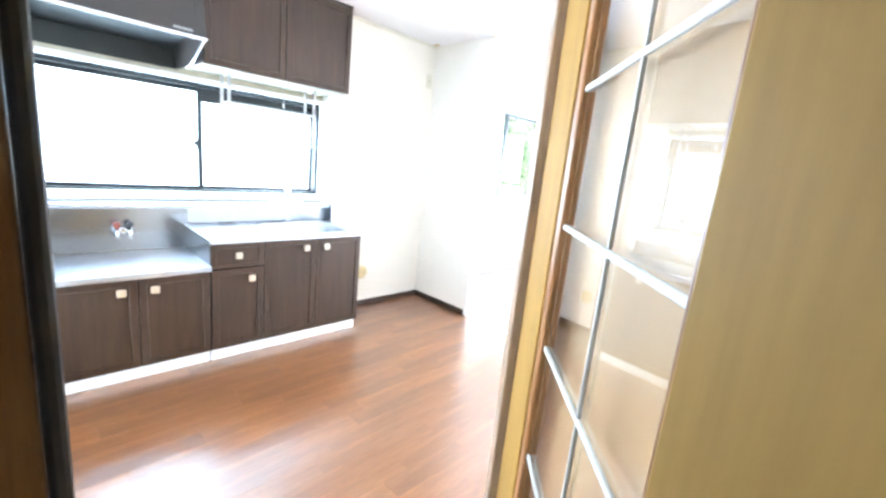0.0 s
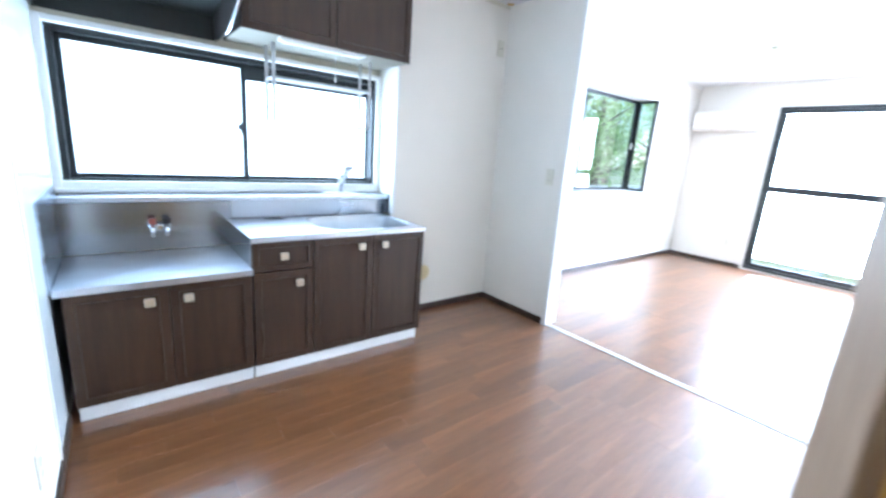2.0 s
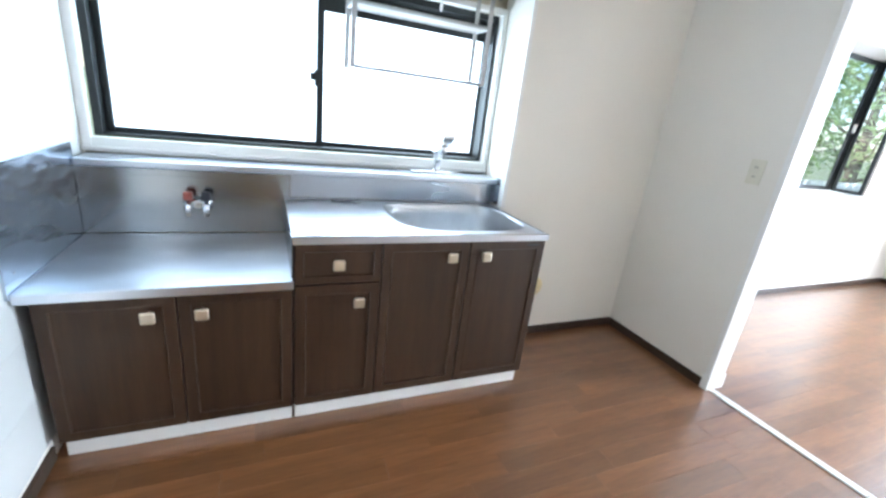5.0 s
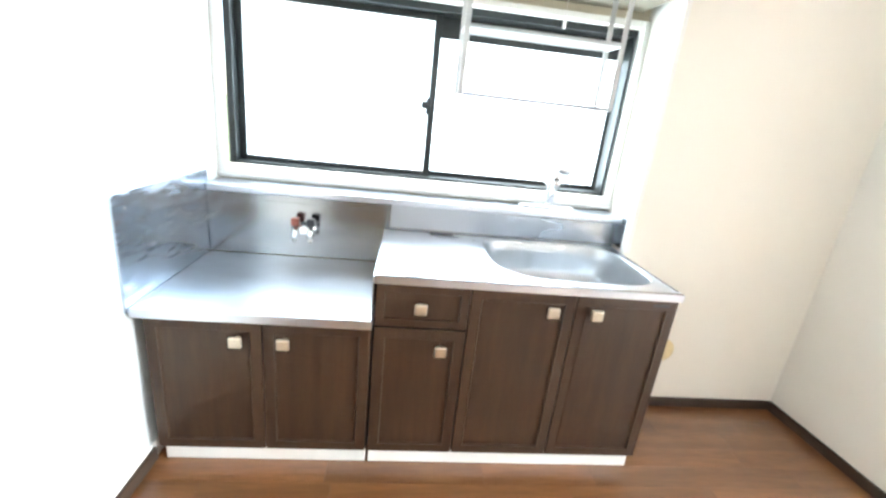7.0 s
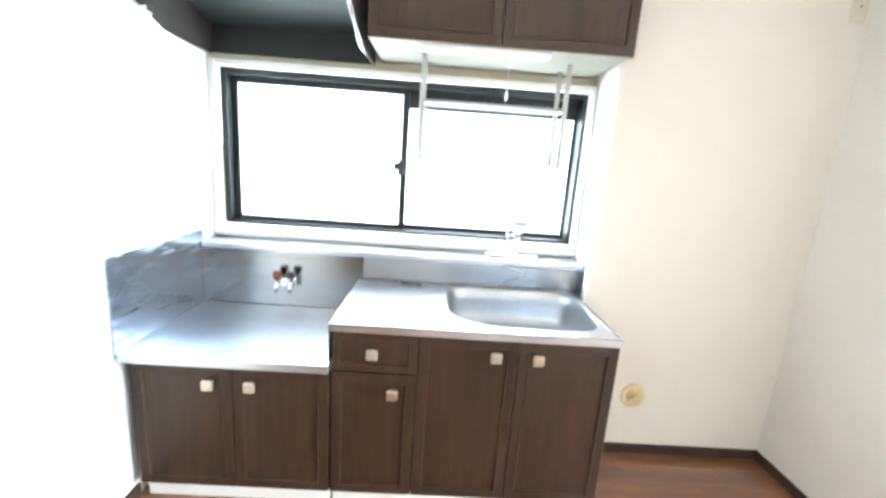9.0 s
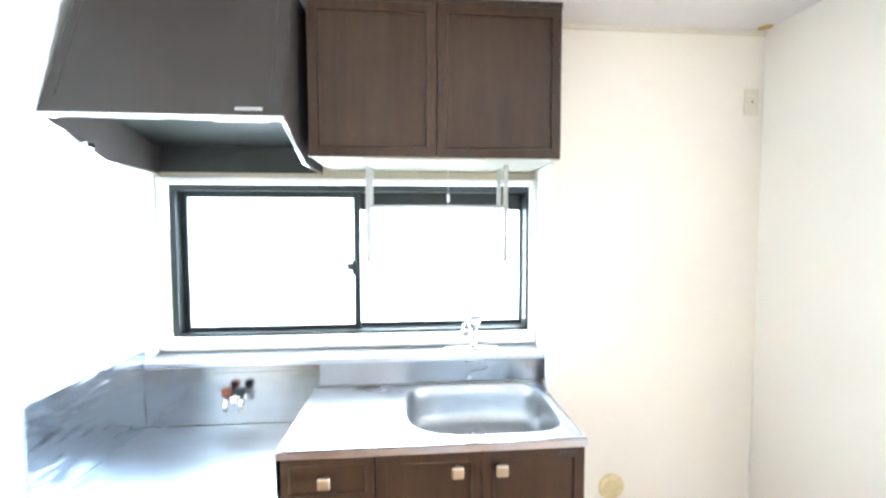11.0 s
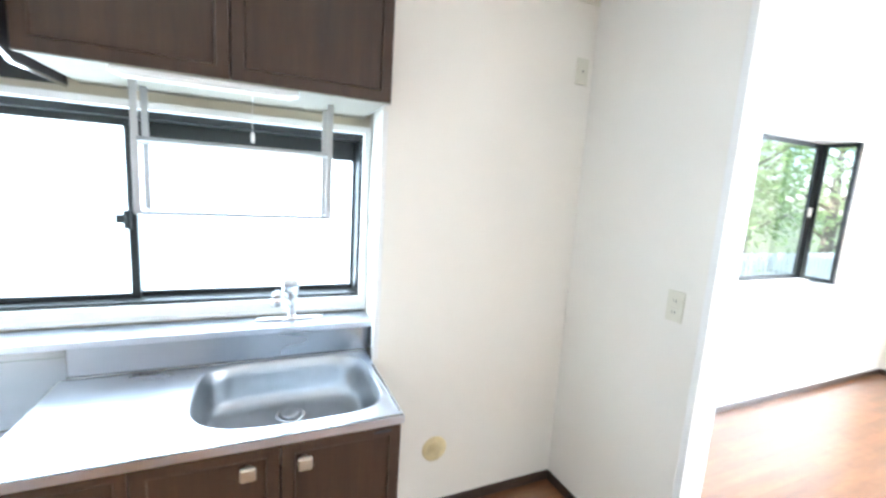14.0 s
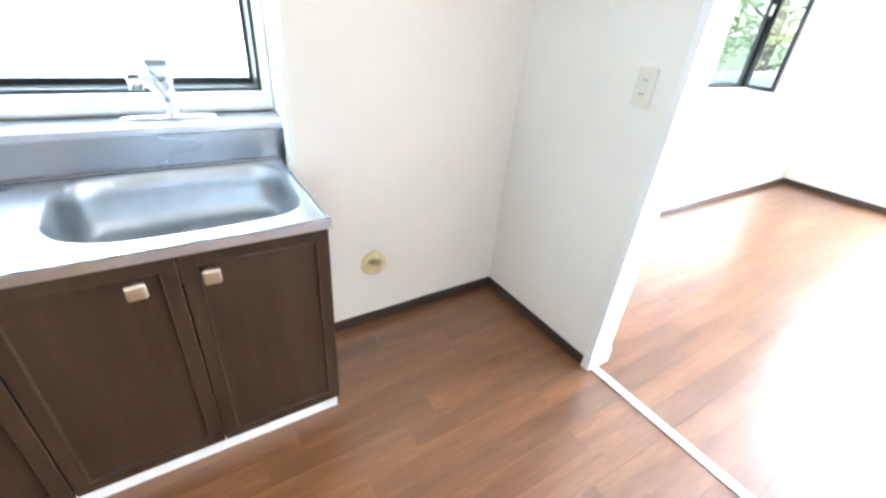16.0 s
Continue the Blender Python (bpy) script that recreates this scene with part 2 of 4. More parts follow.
def tube_bm(points, radius, sides=10, bm=None):
    """A round bar along a line of points."""
    bm = bm or bmesh.new()
    pts = [Vector(p) for p in points]
    rings = []
    for i, p in enumerate(pts):
        d = (pts[min(i + 1, len(pts) - 1)] - pts[max(i - 1, 0)]).normalized()
        u = d.orthogonal().normalized()
        if rings:
            u = (last - d * last.dot(d)).normalized()
        last = u
        w = d.cross(u)
        r = radius[i] if isinstance(radius, (list, tuple)) else radius
        rings.append([bm.verts.new(p + r * (math.cos(2 * math.pi * k / sides) * u + math.sin(2 * math.pi * k / sides) * w)) for k in range(sides)])
    for a, b in zip(rings, rings[1:]):
        for k in range(sides):
            f = bm.faces.new((a[k], a[(k + 1) % sides], b[(k + 1) % sides], b[k]))
            f.smooth = True
    bm.faces.new(rings[0][::-1])
    bm.faces.new(rings[-1])
    return bm


def lathe_bm(profile, centre, axis="z", sides=32, bm=None):
    """Radius and height pairs turned round an axis through centre."""
    bm = bm or bmesh.new()
    c = Vector(centre)
    rings = []
    for r, h in profile:
        ring = []
        for k in range(sides):
            a = 2 * math.pi * k / sides
            u, v = r * math.cos(a), r * math.sin(a)
            ring.append(bm.verts.new(c + Vector({"z": (u, v, h), "x": (h, u, v), "y": (u, h, v)}[axis])))
        rings.append(ring)
    for a, b in zip(rings, rings[1:]):
        for k in range(sides):
            f = bm.faces.new((a[k], a[(k + 1) % sides], b[(k + 1) % sides], b[k]))
            f.smooth = True
    bm.faces.new(rings[0][::-1])
    bm.faces.new(rings[-1])
    bmesh.ops.recalc_face_normals(bm, faces=bm.faces)
    return bm


def mesh_of(name, bm, mat):
    me = bpy.data.meshes.new(name)
    bm.to_mesh(me)
    bm.free()
    me.materials.append(mat)
    return me


def part(name, bm, mat, parent, label=""):
    ob = new(name, mesh_of(name, bm, mat))
    ob.parent = parent
    ob.matrix_parent_inverse = (Matrix.Translation(parent.location) if parent.type == "EMPTY" else Matrix()).inverted()
    return tagged(ob, label)


def thing(name, base, label, category, group="", kind=""):
    e = new(name)
    e.location = base
    e.empty_display_size = 0.1
    return tagged(e, label, category, group, kind)


def single(name, bm, mat, label, category, kind="", group=""):
    return tagged(new(name, mesh_of(name, bm, mat)), label, category, group, kind)


def structure(name, bm, mat, label, category="wall"):
    return single(name, bm, mat, label, category, "structure")


# ---- plan: sink wall x = 0, stove-side wall y = 0, floor z = 0 ----
CEIL = 2.46
WALL_T = 0.12
JAMB_Y, BACK = 1.845, -0.30          # window recess: side and depth
PART_Y, PART_END = 2.838, 0.739      # partition to the living room
LIV_X, LIV_Y = -0.165, 7.01           # living room: bay wall, far wall
RIGHT = 3.55                         # kitchen's other wall
DOOR_L, DOOR_R = 2.766, 3.46          # doorway in the stove-side wall
LIV_R = 4.0
GLASS_L, GLASS_R, GLASS_TOP = 0.835, 3.35, 2.15
YW = -0.03                           # face of the stove-side wall
WEDGE = 1.822                        # corner of the sink wall at the recess

# walls of the kitchen
structure("wall_sink", box_bm((-0.45, JAMB_Y, -0.1), (0, PART_Y, CEIL)), CREAM_PAPER, "cream wallpapered wall beside the sink")
structure("trim_recess", box_bm((-0.045, WEDGE, 0.81), (0.002, JAMB_Y, 1.835), 0.003), WHITE, "white corner board of the window recess", "trim")
structure("wall_edge", box_bm((-0.045, WEDGE, 1.8352), (0.0, JAMB_Y, CEIL), bm=box_bm((-0.045, WEDGE, -0.1), (0.0, JAMB_Y, 0.8098))), WALLPAPER, "white wall edge beside the cabinets")
bm = box_bm((-0.47, -WALL_T, -0.1), (BACK, JAMB_Y, 0.985))
box_bm((-0.47, -WALL_T, 1.795), (BACK, JAMB_Y, CEIL), bm=bm)
structure("wall_window", bm, AGED_PANEL, "cream wall around the kitchen window recess")
bm = box_bm((BACK, -WALL_T, -0.1), (DOOR_L, YW, CEIL))
box_bm((DOOR_L, -WALL_T, 2.08), (DOOR_R, YW, CEIL), bm=bm)
box_bm((DOOR_R, -WALL_T, -0.1), (RIGHT, YW, CEIL), bm=bm)
structure("wall_stove", bm, WALLPAPER, "white wallpapered wall with the hall doorway")
structure("wall_partition", box_bm((0, PART_Y, -0.1), (PART_END - 0.03, PART_Y + 0.11, CEIL), bm=box_bm((-0.45, PART_Y, -0.1), (0, PART_Y + 0.11, CEIL))), WALLPAPER, "short white partition beside the living room opening")
structure("wall_side", box_bm((RIGHT, -WALL_T, -0.1), (RIGHT + WALL_T, PART_Y + 0.11, CEIL)), WALLPAPER, "plain white kitchen side wall")
# hall behind the start
bm = box_bm((1.2, -1.7, -0.1), (4.2, -1.6, CEIL))
box_bm((1.1, -1.6, -0.1), (1.2, -WALL_T, CEIL), bm=bm)
box_bm((4.2, -1.7, -0.1), (4.3, -WALL_T, CEIL), bm=bm)
box_bm((RIGHT, -WALL_T - 0.05, -0.1), (4.2, -WALL_T, CEIL), bm=bm)
structure("wall_hall", bm, WALLPAPER, "plain white walls closing the hall")
# living room
bm = box_bm((LIV_X - 0.03, PART_Y + 0.11, -0.1), (LIV_X, 4.2, CEIL))
box_bm((LIV_X - 0.03, 5.87, -0.1), (LIV_X, LIV_Y, CEIL), bm=bm)
box_bm((LIV_X - 0.03, 4.2, -0.1), (LIV_X, 5.87, 0.91), bm=bm)
box_bm((LIV_X - 0.03, 4.2, 2.2), (LIV_X, 5.87, CEIL), bm=bm)
structure("wall_bay", bm, WALLPAPER, "white living room wall around the bay window")
bm = box_bm((LIV_X - 0.03, LIV_Y, -0.1), (GLASS_L, LIV_Y + 0.15, CEIL))
box_bm((GLASS_R, LIV_Y, -0.1), (LIV_R + 0.12, LIV_Y + 0.15, CEIL), bm=bm)
box_bm((GLASS_L, LIV_Y, GLASS_TOP), (GLASS_R, LIV_Y + 0.15, CEIL), bm=bm)
box_bm((GLASS_L, LIV_Y, -0.1), (GLASS_R, LIV_Y + 0.15, 0.02), bm=bm)
structure("wall_far", bm, WALLPAPER, "white far wall around the balcony glass door")
bm = box_bm((LIV_R, PART_Y + 0.11, -0.1), (LIV_R + 0.12, LIV_Y, CEIL))
box_bm((RIGHT + WALL_T, PART_Y, -0.1), (LIV_R + 0.12, PART_Y + 0.11, CEIL), bm=bm)
structure("wall_living_side", bm, WALLPAPER, "plain white living room side wall")
structure("ceiling", box_bm((-0.6, -1.75, CEIL), (4.4, LIV_Y + 0.15, CEIL + 0.12)), CEILING, "white papered ceiling", "ceiling")
structure("floor", box_bm((-0.6, -1.75, -0.15), (4.4, LIV_Y + 0.15, -0.006)), UNDERLAY, "brown wood laminate strip floor", "floor")

# trims
part_trim = thing("trim", (PART_END, PART_Y, 0), "white corner trim at the partition end", "trim", kind="structure")
part("corner_board", box_bm((PART_END - 0.03, PART_Y - 0.008, 0.012), (PART_END, PART_Y + 0.118, CEIL - 0.001), 0.004), WHITE, part_trim)
part("foot_block", box_bm((PART_END - 0.036, PART_Y - 0.014, 0.0), (PART_END + 0.006, PART_Y + 0.124, 0.085), 0.004), WHITE, part_trim)


def baseboard(lo, hi, label):
    structure("baseboard", box_bm(lo, hi, 0.004), BASEBOARD, label, "baseboard")


BB = "dark brown wooden baseboard along the white wall"
baseboard((0, JAMB_Y + 0.01, 0), (0.012, PART_Y, 0.052), BB)
baseboard((0.012, PART_Y - 0.012, 0), (PART_END - 0.037, PART_Y, 0.052), BB)
baseboard((0.405, YW, 0), (DOOR_L - 0.002, YW + 0.012, 0.055), BB)
baseboard((LIV_X, PART_Y + 0.11, 0), (LIV_X + 0.012, LIV_Y, 0.052), BB)
baseboard((LIV_X + 0.012, LIV_Y - 0.012, 0), (GLASS_L - 0.05, LIV_Y, 0.052), BB)
baseboard((RIGHT - 0.012, 0, 0), (RIGHT, PART_Y, 0.062), "dark brown wooden baseboard along the plain side wall")

strip = thing("threshold", (1.9, PART_Y, 0), "narrow white threshold strip screwed to the floor", "threshold")
part("strip", box_bm((PART_END + 0.007, PART_Y + 0.008, 0.0), (RIGHT, PART_Y + 0.048, 0.007), 0.003), WHITE, strip)
for k in range(7):
    part("screw", lathe_bm([(0.005, 0.0), (0.005, 0.0015), (0.002, 0.002)], (PART_END + 0.07 + k * 0.31, PART_Y + 0.028, 0.0071), sides=10), GREY_PLASTIC, strip)

# ---- kitchen window ----
WX = BACK + 0.005
win = thing("window_1", (WX, 0.92, 0.955), "black aluminium sliding window with frosted panes", "window", kind="structure")
Y0, Y1, Z0, Z1 = YW + 0.002, JAMB_Y - 0.002, 0.948, 1.80


def frame_bm(x0, x1, y0, y1, z0, z1, w, bevel=0.003, widths=None):
    l, r, b, t = widths or (w, w, w, w)
    bm = box_bm((x0, y0, z0), (x1, y0 + l, z1), bevel)
    box_bm((x0, y1 - r, z0), (x1, y1, z1), bevel, bm=bm)
    box_bm((x0 + 0.0005, y0 + l, z0), (x1 - 0.0005, y1 - r, z0 + b), bevel, bm=bm)
    box_bm((x0 + 0.0005, y0 + l, z1 - t), (x1 - 0.0005, y1 - r, z1), bevel, bm=bm)
    return bm


part("casing", frame_bm(WX, WX + 0.03, Y0, Y1, Z0, Z1, 0.03, 0.004, (0.034, 0.026, 0.06, 0.03)), WHITE, win, "white wooden casing")
part("inner_sill", box_bm((WX + 0.0305, Y0, 0.958), (WX + 0.042, Y1, 0.972), 0.004), WHITE, win, "white sill ledge")
FY0, FY1, FZ0, FZ1 = Y0 + 0.034, Y1 - 0.026, Z0 + 0.06, Z1 - 0.03
part("outer_frame", frame_bm(-0.462, WX - 0.018, FY0, FY1, FZ0, FZ1, 0.022, 0.002, (0.03, 0.014, 0.014, 0.03)), BLACK_FRAME, win)
MID = 0.912


def sash(x, y0, y1, widths):
    s = part("sash", frame_bm(x - 0.012, x + 0.012, y0, y1, FZ0 + 0.012, FZ1 - 0.02, 0.03, 0.003, widths), BLACK_FRAME, win, "black aluminium sash")
    l, r, b, t = widths
    p = part("pane", box_bm((x - 0.002, y0 + l - 0.004, FZ0 + 0.012 + b - 0.004), (x + 0.002, y1 - r + 0.004, FZ1 - 0.02 - t + 0.004)), FROSTED, s, "frosted glass pane")
    p.visible_shadow = False
    return s


sash(-0.378, FY0 + 0.02, MID + 0.018, (0.038, 0.032, 0.024, 0.04))
sash(-0.415, MID - 0.02, FY1 - 0.008, (0.034, 0.018, 0.024, 0.10))
part("latch", box_bm((-0.3655, 0.886, 1.31), (-0.348, 0.911, 1.385), 0.005), BLACK_FRAME, win)
part("latch_lever", box_bm((-0.349, 0.864, 1.335), (-0.332, 0.896, 1.370), 0.004), BLACK_FRAME, win)

# ---- base units ----
FRONT = 0.438


def shaker(name, y0, y1, z0, z1, parent, rail=0.046, x=FRONT, label=""):
    """A panel front that faces +x."""
    bm = box_bm((x - 0.022, y0, z0), (x - 0.002, y1, z1), 0.002, 1)
    bm.faces.ensure_lookup_table()
    f = max(bm.faces, key=lambda g: (round(g.calc_center_median().x, 4), g.calc_area()))
    bmesh.ops.inset_individual(bm, faces=[f], thickness=rail, depth=0)
    bmesh.ops.inset_individual(bm, faces=[f], thickness=0.004, depth=0.0015)
    bmesh.ops.inset_individual(bm, faces=[f], thickness=0.005, depth=-0.0075)
    return part(name, bm, CABINET, parent, label)


def knob(door, y, z, x=FRONT):
    bm = lathe_bm([(0.011, 0.0), (0.008, 0.012), (0.011, 0.022)], (x - 0.003, y, z), "x", 12)
    box_bm((x + 0.018, y - 0.0215, z - 0.0215), (x + 0.035, y + 0.0215, z + 0.0215), 0.0075, 3, bm=bm)
    part("knob", bm, NICKEL, door, "square champagne metal knob")


def carcass(parent, y0, y1, z1):
    bm = box_bm((-0.118, y0, 0.075), (FRONT - 0.024, y0 + 0.016, z1))
    box_bm((-0.118, y1 - 0.016, 0.075), (FRONT - 0.024, y1, z1), bm=bm)
    box_bm((-0.118, y0 + 0.016, 0.076), (FRONT - 0.0245, y1 - 0.016, 0.092), bm=bm)
    box_bm((-0.1175, y0 + 0.016, 0.092), (-0.109, y1 - 0.016, z1 - 0.001), bm=bm)
    box_bm((FRONT - 0.05, y0 + 0.016, z1 - 0.03), (FRONT - 0.0245, y1 - 0.016, z1 - 0.0005), bm=bm)
    part("body", bm, CABINET_SIDE, parent)
    part("toe_kick", box_bm((-0.02, y0 + 0.005, 0.0), (FRONT - 0.036, y1 - 0.002, 0.0745), 0.002), WHITE, parent, "white toe kick board")


STEP = 0.741
stove_unit = thing("base_cabinet", (0.2, STEP / 2, 0), "low dark walnut stove base cabinet with two closed doors", "cabinet", "kitchen base cabinets")
carcass(stove_unit, 0.004, STEP - 0.003, 0.606)
d = shaker("door", 0.006, 0.374, 0.083, 0.604, stove_unit)
knob(d, 0.299, 0.540)
d = shaker("door", 0.378, STEP - 0.006, 0.083, 0.604, stove_unit)
knob(d, 0.451, 0.540)
sink_unit = thing("base_cabinet", (0.2, 1.28, 0), "dark walnut sink base cabinet with a drawer and three closed doors", "cabinet", "kitchen base cabinets")
carcass(sink_unit, STEP + 0.001, 1.814, 0.772)
Y_A, Y_B = 1.064, 1.438
d = shaker("drawer", STEP + 0.004, Y_A - 0.003, 0.615, 0.771, sink_unit, 0.034)
knob(d, 0.896, 0.697)
d = shaker("door", STEP + 0.004, Y_A - 0.003, 0.083, 0.608, sink_unit)
knob(d, 0.976, 0.541)
d = shaker("door", Y_A + 0.001, Y_B - 0.002, 0.083, 0.771, sink_unit)
knob(d, 1.349, 0.712)
d = shaker("door", Y_B + 0.002, 1.812, 0.083, 0.771, sink_unit)
knob(d, 1.505, 0.712)
part("maker_plate", box_bm((FRONT - 0.002, 1.72, 0.748), (FRONT + 0.0005, 1.78, 0.756)), BLUE_BLACK, d, "small dark nameplate")

# stove top with its steel splashes
top = thing("stove_table_top", (0.2, STEP / 2, 0.605), "brushed steel stove table top with side and back splash", "worktop")
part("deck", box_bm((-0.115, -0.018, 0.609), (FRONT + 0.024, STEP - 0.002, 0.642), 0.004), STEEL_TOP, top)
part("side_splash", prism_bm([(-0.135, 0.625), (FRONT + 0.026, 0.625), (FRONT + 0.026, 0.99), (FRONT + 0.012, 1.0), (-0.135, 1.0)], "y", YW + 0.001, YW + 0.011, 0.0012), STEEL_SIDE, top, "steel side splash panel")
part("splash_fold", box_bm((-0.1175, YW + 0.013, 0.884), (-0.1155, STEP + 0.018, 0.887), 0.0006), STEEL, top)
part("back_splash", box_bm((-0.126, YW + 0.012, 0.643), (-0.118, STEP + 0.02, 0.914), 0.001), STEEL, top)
for x, z in ((FRONT - 0.03, 0.69), (FRONT - 0.03, 0.95)):
    part("screw", lathe_bm([(0.004, 0.0), (0.004, 0.0012), (0.002, 0.002)], (x, YW + 0.0112, z), "y", 10), CHROME, top)

# sink top with basin
sink = thing("sink_worktop", (0.2, 1.28, 0.765), "brushed steel sink worktop with a rounded basin", "worktop")
SX0, SX1, SY0, SY1, SZ = -0.126, FRONT + 0.006, STEP - 0.004, WEDGE - 0.002, 0.80


def basin_loop(grow, z, n=72):
    """Rounded outline, wider curve towards the draining board."""
    out = []
    cx, cy, hx, hy = 0.132, 1.479, 0.238 + grow, 0.304 + grow
    for k in range(n):
        a = 2 * math.pi * k / n
        c, s = math.cos(a), math.sin(a)
        p = 3.0 if s < 0 and c > 0 else 4.6
        r = (abs(c) ** p + abs(s) ** p) ** (-1 / p)
        out.append((cx + hx * c * r, cy + hy * s * r, z))
    return out


bm = bmesh.new()
rim = [bm.verts.new(p) for p in basin_loop(0.008, SZ)]
outer = []
for v in rim:
    dx, dy = v.co.x - 0.132, v.co.y - 1.479
    k = min(((SX1 if dx > 0 else SX0) - 0.132) / dx if abs(dx) > 1e-6 else 9e9, ((SY1 if dy > 0 else SY0) - 1.479) / dy if abs(dy) > 1e-6 else 9e9)
    outer.append(bm.verts.new((0.132 + k * dx, 1.479 + k * dy, SZ)))
for cx, cy in ((SX0, SY0), (SX1, SY0), (SX1, SY1), (SX0, SY1)):
    v = min(outer, key=lambda o: (o.co.x - cx) ** 2 + (o.co.y - cy) ** 2)
    v.co.x, v.co.y = cx, cy
low = [bm.verts.new((v.co.x, v.co.y, 0.773)) for v in outer]
n = len(rim)
for i in range(n):
    j = (i + 1) % n
    bm.faces.new((rim[i], outer[i], outer[j], rim[j]))
    bm.faces.new((outer[i], low[i], low[j], outer[j]))
bmesh.ops.recalc_face_normals(bm, faces=bm.faces)
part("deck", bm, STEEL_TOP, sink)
bm = bmesh.new()
levels = [(0.0085, SZ + 0.0005), (0.004, SZ - 0.002), (0.0, SZ - 0.008), (-0.006, SZ - 0.06), (-0.012, SZ - 0.13), (-0.022, SZ - 0.158), (-0.04, SZ - 0.172), (-0.07, SZ - 0.178), (-0.2, SZ - 0.186)]
rings = [[bm.verts.new(p) for p in basin_loop(g, z)] for g, z in levels]
for a, b in zip(rings, rings[1:]):
    for k in range(len(a)):
        bm.faces.new((a[k], b[k], b[(k + 1) % len(a)], a[(k + 1) % len(a)])).smooth = True
bm.faces.new(rings[-1])
bmesh.ops.recalc_face_normals(bm, faces=bm.faces)
bmesh.ops.reverse_faces(bm, faces=bm.faces)
part("basin", bm, BASIN, sink, "satin steel basin")
drain = part("drain", lathe_bm([(0.058, 0.0), (0.058, 0.004), (0.048, 0.006), (0.045, 0.002), (0.02, 0.002)], (0.01, 1.49, SZ - 0.185), sides=36), CHROME, sink, "round chrome drain")
part("drain_lid", lathe_bm([(0.036, 0.0), (0.036, 0.006), (0.028, 0.012), (0.012, 0.016)], (0.01, 1.49, SZ - 0.181), sides=30), BASIN, drain)
part("front_bead", box_bm((SX1 - 0.012, SY0 + 0.002, SZ), (SX1 - 0.002, SY1 - 0.002, SZ + 0.003), 0.0014), STEEL, sink)
part("side_bead", box_bm((0.03, SY1 - 0.014, SZ), (SX1 - 0.03, SY1 - 0.004, SZ + 0.003), 0.0014), STEEL, sink)
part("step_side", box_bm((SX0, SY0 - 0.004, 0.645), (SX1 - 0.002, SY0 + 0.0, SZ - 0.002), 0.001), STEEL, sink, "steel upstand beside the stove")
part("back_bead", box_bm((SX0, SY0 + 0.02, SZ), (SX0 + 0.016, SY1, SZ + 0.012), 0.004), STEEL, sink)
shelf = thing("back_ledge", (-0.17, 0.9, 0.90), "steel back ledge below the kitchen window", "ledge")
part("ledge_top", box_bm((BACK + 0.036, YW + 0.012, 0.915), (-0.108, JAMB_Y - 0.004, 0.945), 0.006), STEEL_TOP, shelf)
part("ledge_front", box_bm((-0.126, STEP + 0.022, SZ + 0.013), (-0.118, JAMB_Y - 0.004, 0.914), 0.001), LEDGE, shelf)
part("ledge_end", box_bm((-0.126, JAMB_Y - 0.0035, SZ + 0.005), (-0.047, JAMB_Y - 0.0005, 0.95), 0.001), STEEL, shelf)

# mixer tap at the sink
tap = thing("faucet", (-0.21, 1.505, 0.945), "chrome single lever kitchen faucet on an oval plate", "faucet")
bm = lathe_bm([(0.05, 0.0), (0.05, 0.006), (0.046, 0.010), (0.02, 0.012)], (0, 0, 0), sides=40)
for v in bm.verts:
    v.co = Vector((v.co.x * 0.62 - 0.207, v.co.y * 2.8 + 1.50, v.co.z + 0.9455))
part("base_plate", bm, CHROME, tap)
part("column", tube_bm([(-0.210, 1.508, 0.956), (-0.208, 1.508, 0.975), (-0.200, 1.506, 1.01), (-0.188, 1.502, 1.045), (-0.176, 1.498, 1.075), (-0.170, 1.496, 1.085)], [0.021, 0.018, 0.020, 0.026, 0.029, 0.018], 20), CHROME, tap)
spout = part("spout", tube_bm([(-0.198, 1.504, 1.006), (-0.13, 1.486, 1.040), (-0.04, 1.456, 1.092), (0.005, 1.442, 1.116), (0.022, 1.438, 1.118), (0.028, 1.436, 1.108)], [0.012, 0.0125, 0.0125, 0.0135, 0.0155, 0.016], 16), CHROME, tap)
part("nozzle", tube_bm([(0.028, 1.436, 1.110), (0.028, 1.436, 1.096), (0.028, 1.436, 1.076)], [0.018, 0.0185, 0.017], 16), CHROME, spout)
bm = prism_bm([(-0.212, 1.052), (-0.165, 1.056), (-0.085, 1.096), (-0.036, 1.134), (-0.030, 1.154), (-0.052, 1.162), (-0.11, 1.146), (-0.195, 1.114)], "y", 1.458, 1.524, 0.011)
part("lever", bm, CHROME, tap, "broad flat chrome lever")

